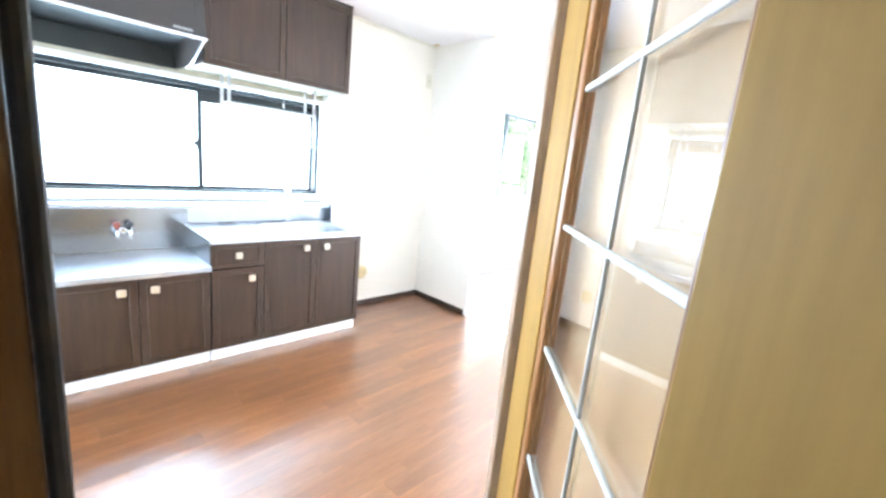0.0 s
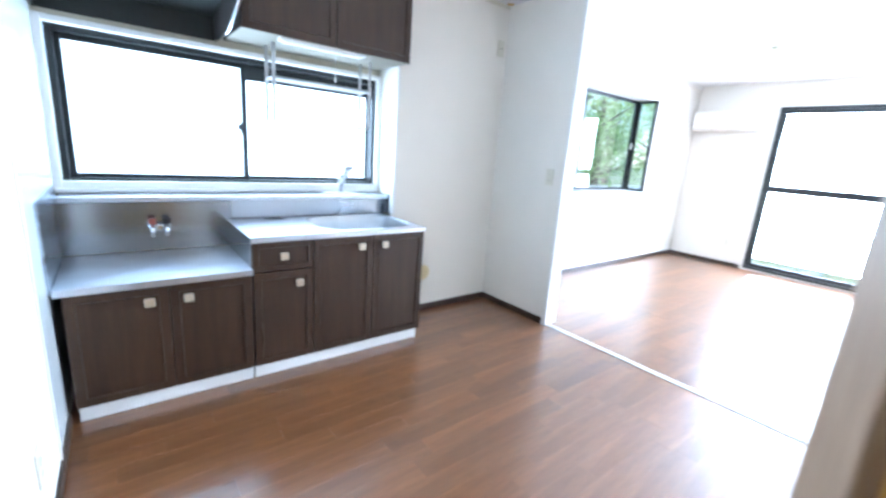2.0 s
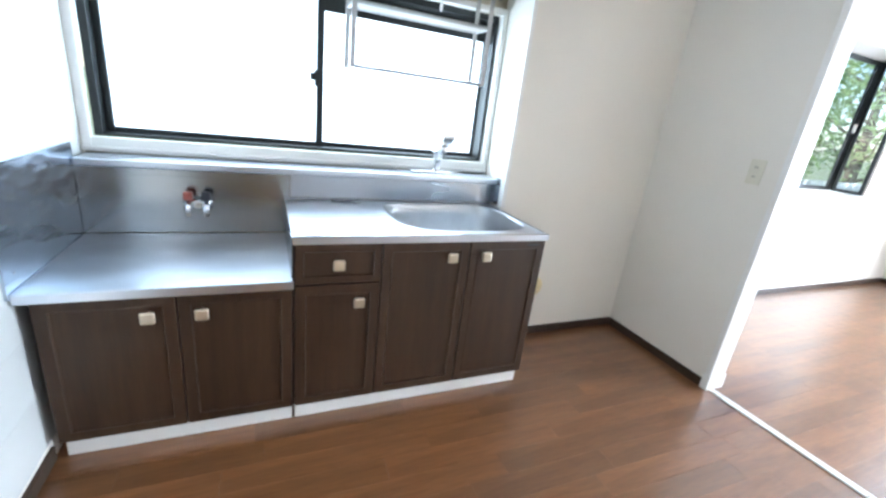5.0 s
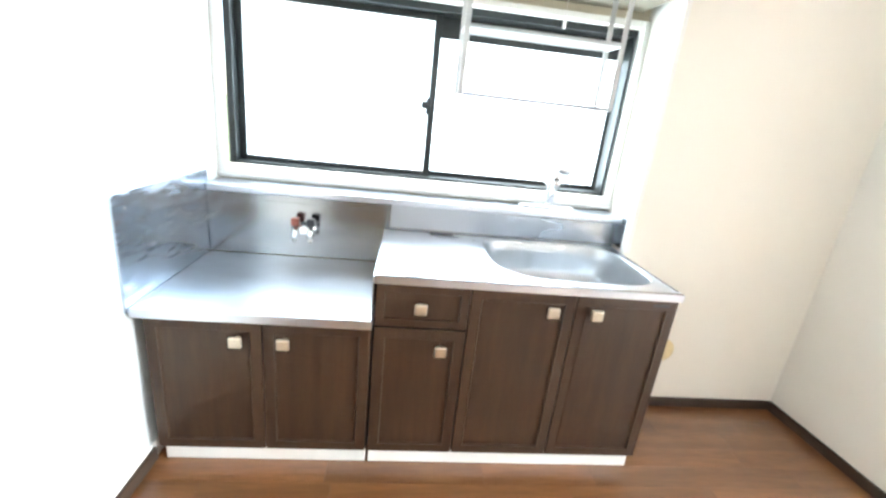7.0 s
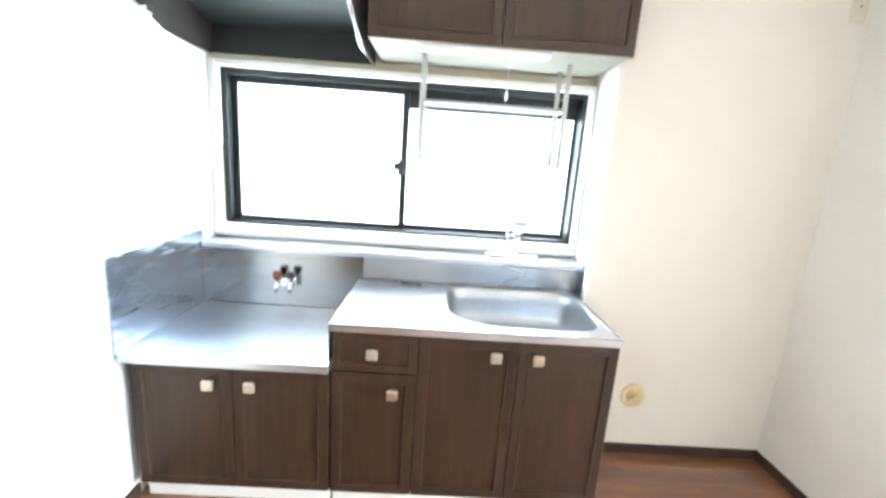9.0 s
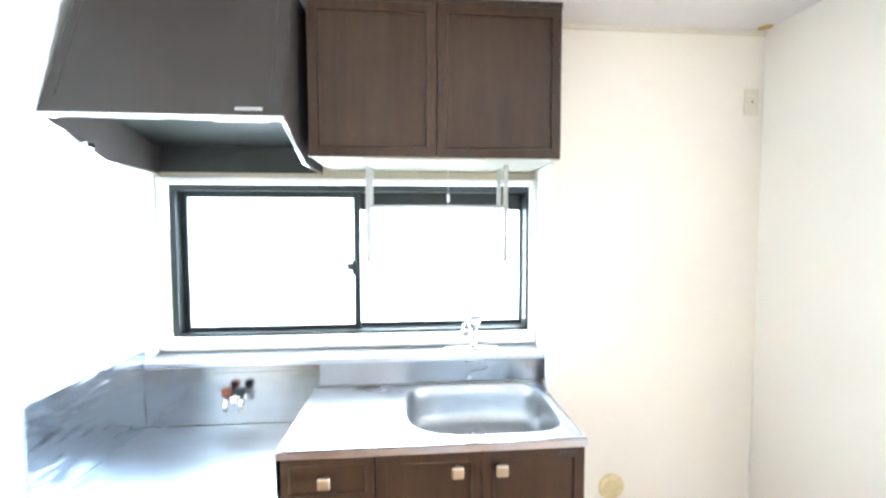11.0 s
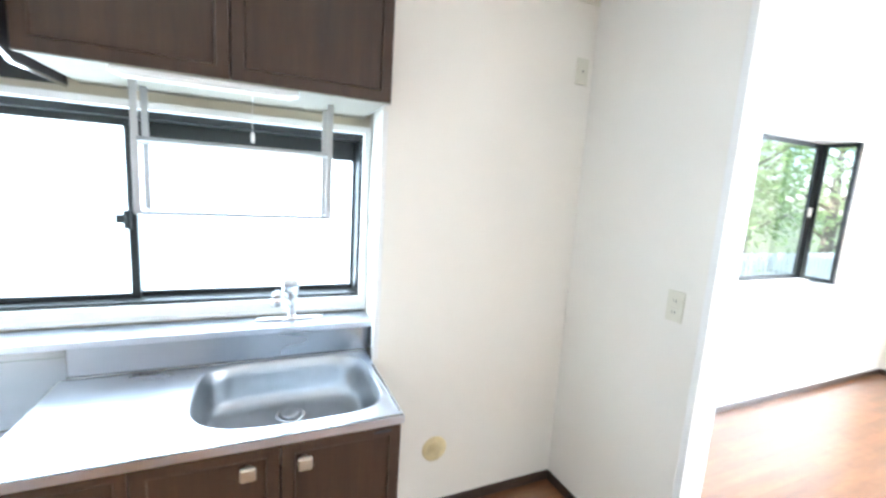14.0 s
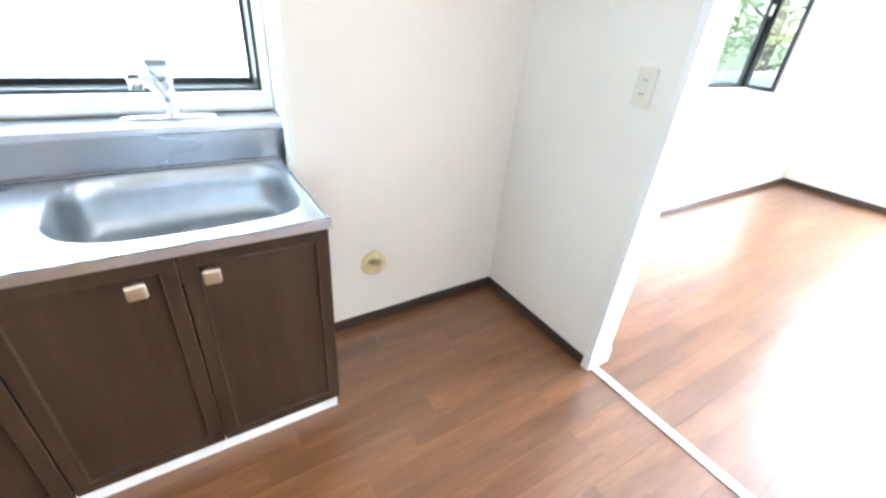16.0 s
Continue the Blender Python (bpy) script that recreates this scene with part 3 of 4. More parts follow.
# twin wall valve over the stove deck
valve = thing("wall_valve", (-0.1, 0.393, 0.78), "twin wall valve with red and black levers", "valve")
part("body", tube_bm([(-0.085, 0.34, 0.787), (-0.085, 0.446, 0.787)], 0.014, 14), CHROME, valve)
for y, mat, label in ((0.360, RED, "red lever"), (0.426, BLUE_BLACK, "black lever")):
    part("inlet", tube_bm([(-0.1175, y, 0.787), (-0.085, y, 0.787)], 0.012, 12), CHROME, valve)
    part("lever", box_bm((-0.088, y - 0.017, 0.799), (-0.052, y + 0.017, 0.834), 0.006), mat, valve, label)
    outlet = part("outlet", tube_bm([(-0.085, y, 0.787), (-0.06, y, 0.776), (-0.05, y, 0.764), (-0.05, y, 0.752)], [0.013, 0.014, 0.014, 0.012], 12), CHROME, valve)
    part("nozzle", tube_bm([(-0.05, y, 0.7515), (-0.05, y, 0.742), (-0.05, y, 0.734)], [0.011, 0.0105, 0.008], 12), GREY_PLASTIC, outlet, "grey nozzle")
part("name_block", box_bm((-0.075, 0.377, 0.764), (-0.062, 0.409, 0.796), 0.004), CHROME, valve)

# ---- upper units ----
CX = 0.173
cab = thing("wall_cabinet", (0, 1.3, 1.83), "dark walnut wall cabinet with two closed doors", "cabinet")
part("body", box_bm((BACK + 0.002, 0.796, 1.846), (CX - 0.024, 1.806, 2.435), 0.001, 1), CABINET_SIDE, cab)
part("underside", box_bm((BACK + 0.002, 0.796, 1.838), (CX - 0.026, 1.806, 1.8455), 0.001, 1), UNDERSIDE, cab, "cream underside with shade put into its colour")
part("cornice", box_bm((BACK + 0.002, 0.792, 2.4355), (CX - 0.004, 1.809, CEIL - 0.001), 0.002), CABINET_SIDE, cab)
shaker("door", 0.798, 1.298, 1.836, 2.434, cab, 0.046, CX)
shaker("door", 1.302, 1.805, 1.836, 2.434, cab, 0.046, CX)
part("edge_strip", box_bm((CX - 0.024, 0.798, 1.8325), (CX - 0.004, 1.805, 1.8355)), UNDERSIDE, cab, "bottom edge with shade put into its colour")

hood = thing("range_hood", (0, 0.4, 1.83), "dark brown enamel range hood over the stove", "range hood")
HY0, HY1 = YW + 0.003, 0.760
TOPX, LIPX, LIPZ, LOWZ, KNEE = 0.215, 0.362, 1.934, 1.826, 0.065


def leaned(bm):
    """Draws the wall side of the hood in towards its top."""
    for v in bm.verts:
        if v.co.y < 0.3 and v.co.z > LIPZ:
            v.co.y += 0.058 * (v.co.z - LIPZ) / (CEIL - LIPZ)
    return bm


part("front_panel", leaned(prism_bm([(LIPX, LIPZ), (TOPX, CEIL - 0.003), (TOPX - 0.02, CEIL - 0.003), (LIPX - 0.02, LIPZ)], "y", HY0, HY1, 0.003)), HOOD, hood)
side = [(BACK + 0.004, LOWZ), (KNEE, LOWZ), (LIPX - 0.021, LIPZ), (TOPX - 0.021, CEIL - 0.003), (BACK + 0.004, CEIL - 0.003)]
part("side_panel", prism_bm(side, "y", HY1 - 0.012, HY1 - 0.0005, 0.001), HOOD, hood)
part("side_panel", leaned(prism_bm(side, "y", HY0 + 0.0005, HY0 + 0.012, 0.001)), HOOD, hood)
part("back_panel", box_bm((BACK + 0.005, HY0 + 0.013, LOWZ), (BACK + 0.015, HY1 - 0.013, CEIL - 0.004)), HOOD_IN, hood)
part("filter_panel", prism_bm([(BACK + 0.016, 1.95), (BACK + 0.016, 1.96), (LIPX - 0.06, 2.06), (LIPX - 0.06, 2.05)], "y", HY0 + 0.013, HY1 - 0.013), HOOD_IN, hood)
part("chrome_lip", box_bm((LIPX - 0.022, HY0, LIPZ - 0.012), (LIPX + 0.003, HY1 + 0.002, LIPZ + 0.004), 0.003), CHROME, hood, "bright metal front lip")
dx, dz = KNEE - LIPX, LOWZ - LIPZ
for y in (HY0 + 0.006, HY1 - 0.006):
    part("side_lip", tube_bm([(LIPX - 0.01, y, LIPZ - 0.006), (KNEE, y, LOWZ - 0.002), (BACK + 0.01, y, LOWZ - 0.002)], 0.0075, 8), CHROME, hood, "bright metal side lip")
for k in range(26):
    y = 0.10 + k * 0.0215
    z = CEIL - 0.040
    x = TOPX + (LIPX - TOPX) * (CEIL - z) / (CEIL - LIPZ)
    slot = box_bm((-0.002, -0.0062, -0.015), (0.002, 0.0062, 0.015))
    bmesh.ops.transform(slot, matrix=Matrix.Translation((x, y, z)) @ Matrix.Rotation(math.atan2(LIPX - TOPX, CEIL - LIPZ) * -1, 4, "Y"), verts=slot.verts)
    part("vent_slot", slot, DARK, hood)
for y, lean in ((HY0 + 0.045, 0.04), (HY1 - 0.045, 0.0)):
    part("pressed_rib", tube_bm([(TOPX + 0.012, y + lean, CEIL - 0.05), (LIPX - 0.0165, y, LIPZ + 0.06)], [0.0022, 0.0022], 8), HOOD, hood)
part("badge", prism_bm([(0.0, 0.0), (0.004, 0.0), (0.004, 0.012), (0.0, 0.012)], "y", 0.60, 0.69), GREY_PLASTIC, hood, "small grey badge").location = (LIPX - 0.007, 0, LIPZ + 0.02)
lamp = part("lamp_cover", box_bm((0.18, 0.45, 1.955), (0.28, 0.66, 1.985), 0.01), AC_WHITE, hood, "white hood lamp cover")
part("lamp_socket", box_bm((0.20, 0.40, 1.965), (0.26, 0.449, 1.985), 0.006), GREY_PLASTIC, lamp)
part("hinge_clip", box_bm((0.16, HY0 + 0.013, 1.85), (0.20, HY0 + 0.04, 1.875), 0.004), CHROME, hood)

# hanging dish rack under the cabinet
rack = thing("hanging_dish_rack", (0.05, 1.31, 1.83), "white wire dish rack hung under the wall cabinet", "dish rack")
RX0, RX1, RY0, RY1 = -0.185, -0.04, 1.005, 1.628
for x in (RX0, RX1):
    for y in (RY0, RY1):
        part("hanger", box_bm((x - 0.004, y - 0.011, 1.40), (x + 0.004, y + 0.011, 1.8375), 0.003), RACK, rack)
for y in (RY0, RY1):
    part("side_rail", box_bm((RX0 + 0.0045, y - 0.004, 1.400), (RX1 - 0.0045, y + 0.004, 1.410), 0.002), RACK, rack)
    part("shelf_end", box_bm((RX0 + 0.0045, y - 0.006, 1.642), (RX1 - 0.0045, y + 0.006, 1.656), 0.002), RACK, rack)
for x in (RX1,):
    part("lower_rail", tube_bm([(x, RY0 + 0.0112, 1.405), (x, RY1 - 0.0112, 1.405)], 0.0075, 8), RACK, rack)
for k in range(8):
    x = RX0 + (RX1 - RX0) * k / 7
    part("shelf_wire", tube_bm([(x, RY0 + 0.0063, 1.650), (x, RY1 - 0.0063, 1.650)], 0.0034 if 0 < k < 7 else 0.0075, 8), WHITE if 0 < k < 7 else RACK, rack)

lamp_strip = thing("under_cabinet_light", (0.12, 1.25, 1.82), "slim white light fitting under the wall cabinet", "light fitting")
part("housing", box_bm((0.085, 0.99, 1.820), (0.145, 1.50, 1.8375), 0.004), WHITE, lamp_strip)
part("cover", box_bm((0.091, 1.01, 1.813), (0.139, 1.48, 1.8198), 0.004), AC_WHITE, lamp_strip, "milky plastic cover")
cord = thing("pull_cord", (0.02, 1.358, 1.83), "thin white pull cord with a small tag", "cord")
part("string", tube_bm([(0.02, 1.358, 1.8375), (0.02, 1.358, 1.70)], 0.0012, 6), WHITE, cord)
part("tag", lathe_bm([(0.002, 0.0), (0.006, -0.006), (0.007, -0.03), (0.003, -0.038)], (0.02, 1.358, 1.702), sides=12), WHITE, cord)

# ---- wall plates ----


def plate(name, centre, normal, width, height, label, category, sockets):
    """A cream cover plate; sockets are heights of the holes or rockers."""
    c, n = Vector(centre), Vector(normal)
    u = Vector((0, 0, 1)).cross(n)
    m = Matrix((u, n, Vector((0, 0, 1)))).transposed().to_4x4()
    m.translation = c
    e = thing(name, c, label, category)

    def put(pname, lo, hi, bevel, mat, parent):
        bm = box_bm(lo, hi, bevel)
        bmesh.ops.transform(bm, matrix=m, verts=bm.verts)
        return part(pname, bm, mat, parent)
    cover = put("cover", (-width / 2, 0, -height / 2), (width / 2, 0.008, height / 2), 0.003, CREAM, e)
    for z, kind in sockets:
        module = put("module", (-0.014, 0.0082, z - 0.016), (0.014, 0.0105, z + 0.016), 0.001, CREAM, cover)
        if kind == "socket":
            for s in (-0.0055, 0.0055):
                put("hole", (s - 0.0012, 0.0106, z - 0.004), (s + 0.0012, 0.0112, z + 0.004), 0, DARK, cover)
        elif kind == "jack":
            put("hole", (-0.004, 0.0106, z - 0.004), (0.004, 0.0112, z + 0.004), 0, DARK, cover)
    return e


plate("wall_outlet", (0.603, PART_Y, 1.162), (0, -1, 0), 0.070, 0.120, "cream socket plate on the partition wall", "outlet", ((0.022, "socket"), (-0.022, "socket")))
plate("wall_outlet", (0, 2.773, 2.134), (1, 0, 0), 0.070, 0.120, "cream antenna socket plate high in the corner", "outlet", ((0.0, "jack"),))
plate("wall_outlet", (1.10, YW, 0.295), (0, 1, 0), 0.070, 0.120, "cream socket plate low on the white wall", "outlet", ((0.022, "socket"), (-0.022, "socket")))
plate("light_switch", (1.236, YW, 1.29), (0, 1, 0), 0.070, 0.120, "cream light switch plate on the white wall", "switch", ((0.022, "rocker"), (-0.022, "rocker")))
plate("wall_outlet", (0.58, LIV_Y, 0.328), (0, -1, 0), 0.070, 0.120, "cream socket plate below the air conditioner", "outlet", ((0.0, "socket"),))
plate("wall_outlet", (0.714, LIV_Y, 1.43), (0, -1, 0), 0.12, 0.070, "small cream plate beside the glass door", "outlet", ((0.0, "jack"),))

gas = thing("gas_vent_cap", (0, 2.138, 0.324), "round yellowed vent cap with concentric rings low on the wall", "vent")
part("flange", lathe_bm([(0.062, 0.0), (0.062, 0.003), (0.056, 0.006), (0.036, 0.007)], (0, 2.138, 0.324), "x", 40), YELLOWED, gas)
for r in (0.034, 0.024, 0.014):
    part("ring", lathe_bm([(r, 0.007), (r, 0.011), (r - 0.004, 0.012), (r - 0.006, 0.008)], (0, 2.138, 0.324), "x", 32), YELLOWED, gas)

# stains at the ceiling corner
single("ceiling_stain", lathe_bm([(0.03, 0.0), (0.026, -0.002), (0.012, -0.003)], (0.035, PART_Y - 0.035, CEIL - 0.0005), sides=14), RUST, "small brown damp stain in the ceiling corner", "stain")
single("ceiling_stain", lathe_bm([(0.022, 0.0), (0.018, -0.002), (0.008, -0.003)], (PART_END - 0.02, PART_Y - 0.03, CEIL - 0.0005), sides=12), RUST, "small brown damp stain above the partition end", "stain")

structure("trim_cornice", box_bm((0.0, WEDGE, CEIL - 0.026), (0.008, PART_Y - 0.0005, CEIL - 0.001), 0.002), CREAM, "thin cream cornice strip above the sink wall", "trim")

# panel beside the stove
panel = thing("kitchen_panel", (0.3, 0, 1.2), "glossy cream tiled panel beside the stove", "wall panel", kind="structure")
for i in range(4):
    for j in range(12):
        z = 0.07 + j * 0.2
        x = -0.255 + i * 0.25
        if x < 0.715 and z < 2.42:
            part("tile", box_bm((x + 0.0004, YW, z + 0.0004), (min(x + 0.2496, 0.718), YW + (0.003 if not (z < 0.9 and x < 0.4) else 0.0008), min(z + 0.1996, 2.44))), TILE, panel)
part("edge_trim", box_bm((0.720, YW, 0.0555), (0.738, YW + 0.007, CEIL - 0.001), 0.002), WHITE, panel, "white edge trim")

# ---- hall door ----
frame_d = thing("door_frame", ((DOOR_L + DOOR_R) / 2, -0.06, 0), "dark brown wooden door frame with a black seal", "door frame", kind="structure")
part("jamb", box_bm((DOOR_L, -WALL_T - 0.012, 0), (DOOR_L + 0.03, -0.0305, 2.05), 0.003), JAMB, frame_d)
part("seal", box_bm((DOOR_L + 0.004, -0.030, 0), (DOOR_L + 0.034, -0.018, 2.05), 0.004), BLUE_BLACK, frame_d, "black rubber seal")
part("jamb", box_bm((DOOR_R - 0.03, -WALL_T - 0.012, 0), (DOOR_R, 0.004, 2.05), 0.003), JAMB, frame_d)
part("head", box_bm((DOOR_L, -WALL_T - 0.012, 2.05), (DOOR_R, 0.004, 2.08), 0.003), JAMB, frame_d)

ANG = 48.0
HINGE = (2.784, 0.612)
door = thing("glazed_door", (*HINGE, 0.01), "half-open folding pine door with clear glass and white glazing bars", "door")
DM = Matrix.Translation((*HINGE, 0)) @ Matrix.Rotation(radians(-ANG), 4, "Z")


def dpart(name, bm, mat, parent, label=""):
    bmesh.ops.transform(bm, matrix=DM, verts=bm.verts)
    return part(name, bm, mat, parent, label)


# along the leaf x, thickness y (kitchen side is y < 0 seen from the doorway), z up
S0, S1, SR = -0.203, 0.56, 0.68
T0, T1 = -0.018, 0.018
leaf = dpart("folded_leaf", box_bm((S0 - 0.056, T1 + 0.012, 0.012), (SR, T1 + 0.044, 2.03), 0.004), TAN_LEAF, door, "tan veneered second leaf folded behind")
dpart("meeting_stile", box_bm((S0 - 0.068, T0 - 0.020, 0.012), (S0 - 0.005, T1, 2.03), 0.004), PINE_EDGE, door, "pale brown meeting stile")
dpart("groove", box_bm((S0 - 0.005, T0 + 0.005, 0.012), (S0, T1, 2.03)), BEAD, door, "dark joint beside the stile")
dpart("stile", box_bm((S0, T0, 0.012), (-0.0305, T1, 2.03), 0.003), PINE, door)
dpart("stile", box_bm((S1 + 0.02, T0, 0.012), (SR, T1, 2.03), 0.003), PINE, door)
dpart("hinge_leaf", box_bm((0.556, -0.102, 0.012), (0.80, -0.066, 2.03), 0.004), PINE, door, "tan veneered hinge leaf")
dpart("edge_bead", box_bm((0.548, -0.098, 0.012), (0.5555, -0.068, 2.03), 0.003), BEAD, door, "brown edge bead")
dpart("top_rail", box_bm((-0.030, T0, 1.90), (S1 + 0.0195, T1, 2.03), 0.003), PINE, door)
dpart("bottom_rail", box_bm((-0.030, T0, 0.012), (S1 + 0.0195, T1, 0.26), 0.003), PINE, door)
for name, lo, hi in (("bead", (-0.030, T0 + 0.003, 0.2605), (0.0, T1 - 0.003, 1.8995)), ("bead", (S1, T0 + 0.003, 0.2605), (S1 + 0.0195, T1 - 0.003, 1.8995)), ("bead", (0.0005, T0 + 0.003, 0.2605), (S1 - 0.0005, T1 - 0.003, 0.28)), ("bead", (0.0005, T0 + 0.003, 1.88), (S1 - 0.0005, T1 - 0.003, 1.8995))):
    dpart(name, box_bm(lo, hi, 0.005), BEAD, door, "brown glazing bead")
pane = dpart("pane", box_bm((0.0005, -0.003, 0.2805), (S1 - 0.0005, 0.003, 1.8795)), GLASS, door, "clear glass pane")
pane.visible_shadow = False


def bar(s0, z0, s1, z1, half=0.0045):
    v = Vector((s1 - s0, 0, z1 - z0))
    bm = box_bm((0, -0.003, -half), (v.length, 0.003, half), 0.0016)
    m = Matrix.Translation((s0, -0.0068, z0)) @ Matrix.Rotation(-math.atan2(v.z, v.x), 4, "Y")
    bmesh.ops.transform(bm, matrix=m, verts=bm.verts)
    dpart("glazing_bar", bm, PALE_BAR, door, "pale grey glazing bar")


for k in range(7):
    z = 0.429 + k * 0.2187
    bar(0.001, z, S1 - 0.001, z)
for k in range(8):
    z0, z1 = max(0.2815, 0.2103 + k * 0.2187 + 0.005), min(1.879, 0.429 + k * 0.2187 - 0.005)
    bar(0.217, z0, 0.217, z1, 0.0028)

# ---- living room ----
bay = thing("window_2", (-0.45, 5.1, 0.87), "bay window with black aluminium sashes and clear glass", "window", kind="structure")
BX, BY0, BY1, BZ0, BZ1 = -0.43, 4.2, 5.868, 0.952, 2.125
part("sill_board", box_bm((BX - 0.06, BY0 + 0.001, 0.912), (LIV_X + 0.05, BY1 - 0.001, 0.948), 0.004), WHITE, bay, "white bay sill board")
part("bay_head", box_bm((BX - 0.10, BY0 - 0.1, BZ1 + 0.002), (LIV_X - 0.001, BY1 + 0.01, BZ1 + 0.12), 0.002), WHITE, bay, "white bay soffit")
part("bay_apron", box_bm((BX - 0.10, BY0 - 0.1, 0.74), (LIV_X - 0.031, BY1 + 0.01, 0.911)), FACADE, bay)


def sash_y(x, y0, y1, z0, z1, w=0.036):
    s = part("sash", frame_bm(x - 0.015, x + 0.015, y0, y1, z0, z1, w, 0.003), BLACK_FRAME, bay)
    g = part("pane", box_bm((x - 0.003, y0 + w - 0.005, z0 + w - 0.005), (x + 0.003, y1 - w + 0.005, z1 - w + 0.005)), GLASS, s, "clear glass pane")
    g.visible_shadow = False


sash_y(BX, BY0, 4.62, BZ0, BZ1)
sash_y(BX, 4.624, 5.80, BZ0, BZ1)
part("corner_post", box_bm((BX - 0.016, 5.802, BZ0), (BX + 0.016, 5.838, BZ1), 0.004), BLACK_FRAME, bay)
bm = frame_bm(5.826, 5.85, -(LIV_X - 0.004), -(BX + 0.018), BZ0, BZ1, 0.03, 0.003)
for v in bm.verts:
    v.co = Vector((-v.co.y, v.co.x, v.co.z))
bmesh.ops.reverse_faces(bm, faces=bm.faces)
s = part("side_sash", bm, BLACK_FRAME, bay)
g = part("pane", box_bm((BX + 0.044, 5.835, BZ0 + 0.026), (LIV_X - 0.03, 5.841, BZ1 - 0.026)), GLASS, s, "clear glass pane")
g.visible_shadow = False
part("latch", box_bm((BX + 0.016, 5.765, 1.50), (BX + 0.035, 5.795, 1.58), 0.004), AC_WHITE, bay, "pale window latch")
part("handle", box_bm((-0.34, 5.806, BZ0 + 0.01), (-0.24, 5.825, BZ0 + 0.03), 0.004), BLACK_FRAME, bay)

rail = thing("curtain_rail", (LIV_X, 5.2, 2.2), "white metal curtain rail above the bay window", "curtain rail")
part("rail", box_bm((LIV_X + 0.03, 4.05, 2.215), (LIV_X + 0.05, 6.26, 2.23), 0.003), WHITE, rail)
for y in (4.1, 4.85, 5.6, 6.2):
    part("bracket", box_bm((LIV_X, y - 0.01, 2.22), (LIV_X + 0.055, y + 0.01, 2.245), 0.003), WHITE, rail)
single("picture_rail", box_bm((LIV_X, PART_Y + 0.12, 2.425), (LIV_X + 0.014, LIV_Y - 0.002, CEIL - 0.001), 0.003), WHITE, "white cornice strip along the ceiling", "cornice", "structure")

ac = thing("air_conditioner", (0.17, LIV_Y, 1.86), "white wall air conditioner in the living room corner", "air conditioner")
prof = [(LIV_Y - 0.001, 1.85), (LIV_Y - 0.15, 1.85), (LIV_Y - 0.19, 1.88), (LIV_Y - 0.20, 1.92), (LIV_Y - 0.195, 2.08), (LIV_Y - 0.18, 2.095), (LIV_Y - 0.001, 2.095)]
part("body", prism_bm(prof, "x", -0.115, 0.645, 0.004), AC_WHITE, ac)
part("louvre", prism_bm([(LIV_Y - 0.192, 1.878), (LIV_Y - 0.202, 1.918), (LIV_Y - 0.206, 1.917), (LIV_Y - 0.197, 1.875)], "x", -0.09, 0.55), WHITE, ac)
part("seam", box_bm((-0.11, LIV_Y - 0.2005, 1.925), (0.64, LIV_Y - 0.198, 1.929)), GREY_PLASTIC, ac)
part("end_cap", box_bm((0.646, LIV_Y - 0.17, 1.86), (0.67, LIV_Y - 0.002, 2.08), 0.006), AC_WHITE, ac)

gd = thing("sliding_door", (2.0, LIV_Y, 0.02), "black aluminium sliding glass door to the balcony", "glass door")


def frame_y(y0, y1, x0, x1, z0, z1, w, bevel=0.003):
    bm = box_bm((x0, y0, z0), (x0 + w, y1, z1), bevel)
    box_bm((x1 - w, y0, z0), (x1, y1, z1), bevel, bm=bm)
    box_bm((x0 + w, y0 + 0.0005, z0), (x1 - w, y1 - 0.0005, z0 + w), bevel, bm=bm)
    box_bm((x0 + w, y0 + 0.0005, z1 - w), (x1 - w, y1 - 0.0005, z1), bevel, bm=bm)
    return bm


part("outer_frame", frame_y(LIV_Y - 0.012, LIV_Y + 0.10, GLASS_L, GLASS_R, 0.021, GLASS_TOP, 0.035), BLACK_FRAME, gd)
for x0, x1, y in ((GLASS_L + 0.036, 2.03, LIV_Y + 0.02), (1.99, GLASS_R - 0.036, LIV_Y + 0.06)):
    s = part("sash", frame_y(y - 0.015, y + 0.015, x0, x1, 0.058, GLASS_TOP - 0.036, 0.05), BLACK_FRAME, gd)
    part("mid_rail", box_bm((x0 + 0.0505, y - 0.014, 1.075), (x1 - 0.0505, y + 0.014, 1.165), 0.003), BLACK_FRAME, s)
    for z0, z1 in ((0.1, 1.08), (1.16, GLASS_TOP - 0.08)):
        g = part("pane", box_bm((x0 + 0.045, y - 0.003, z0), (x1 - 0.045, y + 0.003, z1)), GLASS, s, "clear glass pane")
        g.visible_shadow = False

rose = thing("ceiling_socket", (1.175, 5.18, CEIL), "small cream ceiling light socket without a lamp", "ceiling socket")
part("base", lathe_bm([(0.05, 0.0), (0.05, -0.012), (0.042, -0.018)], (1.175, 5.18, CEIL), sides=28), CREAM, rose)
part("hook_block", box_bm((1.14, 5.165, CEIL - 0.032), (1.21, 5.195, CEIL - 0.0185), 0.004), YELLOWED, rose)

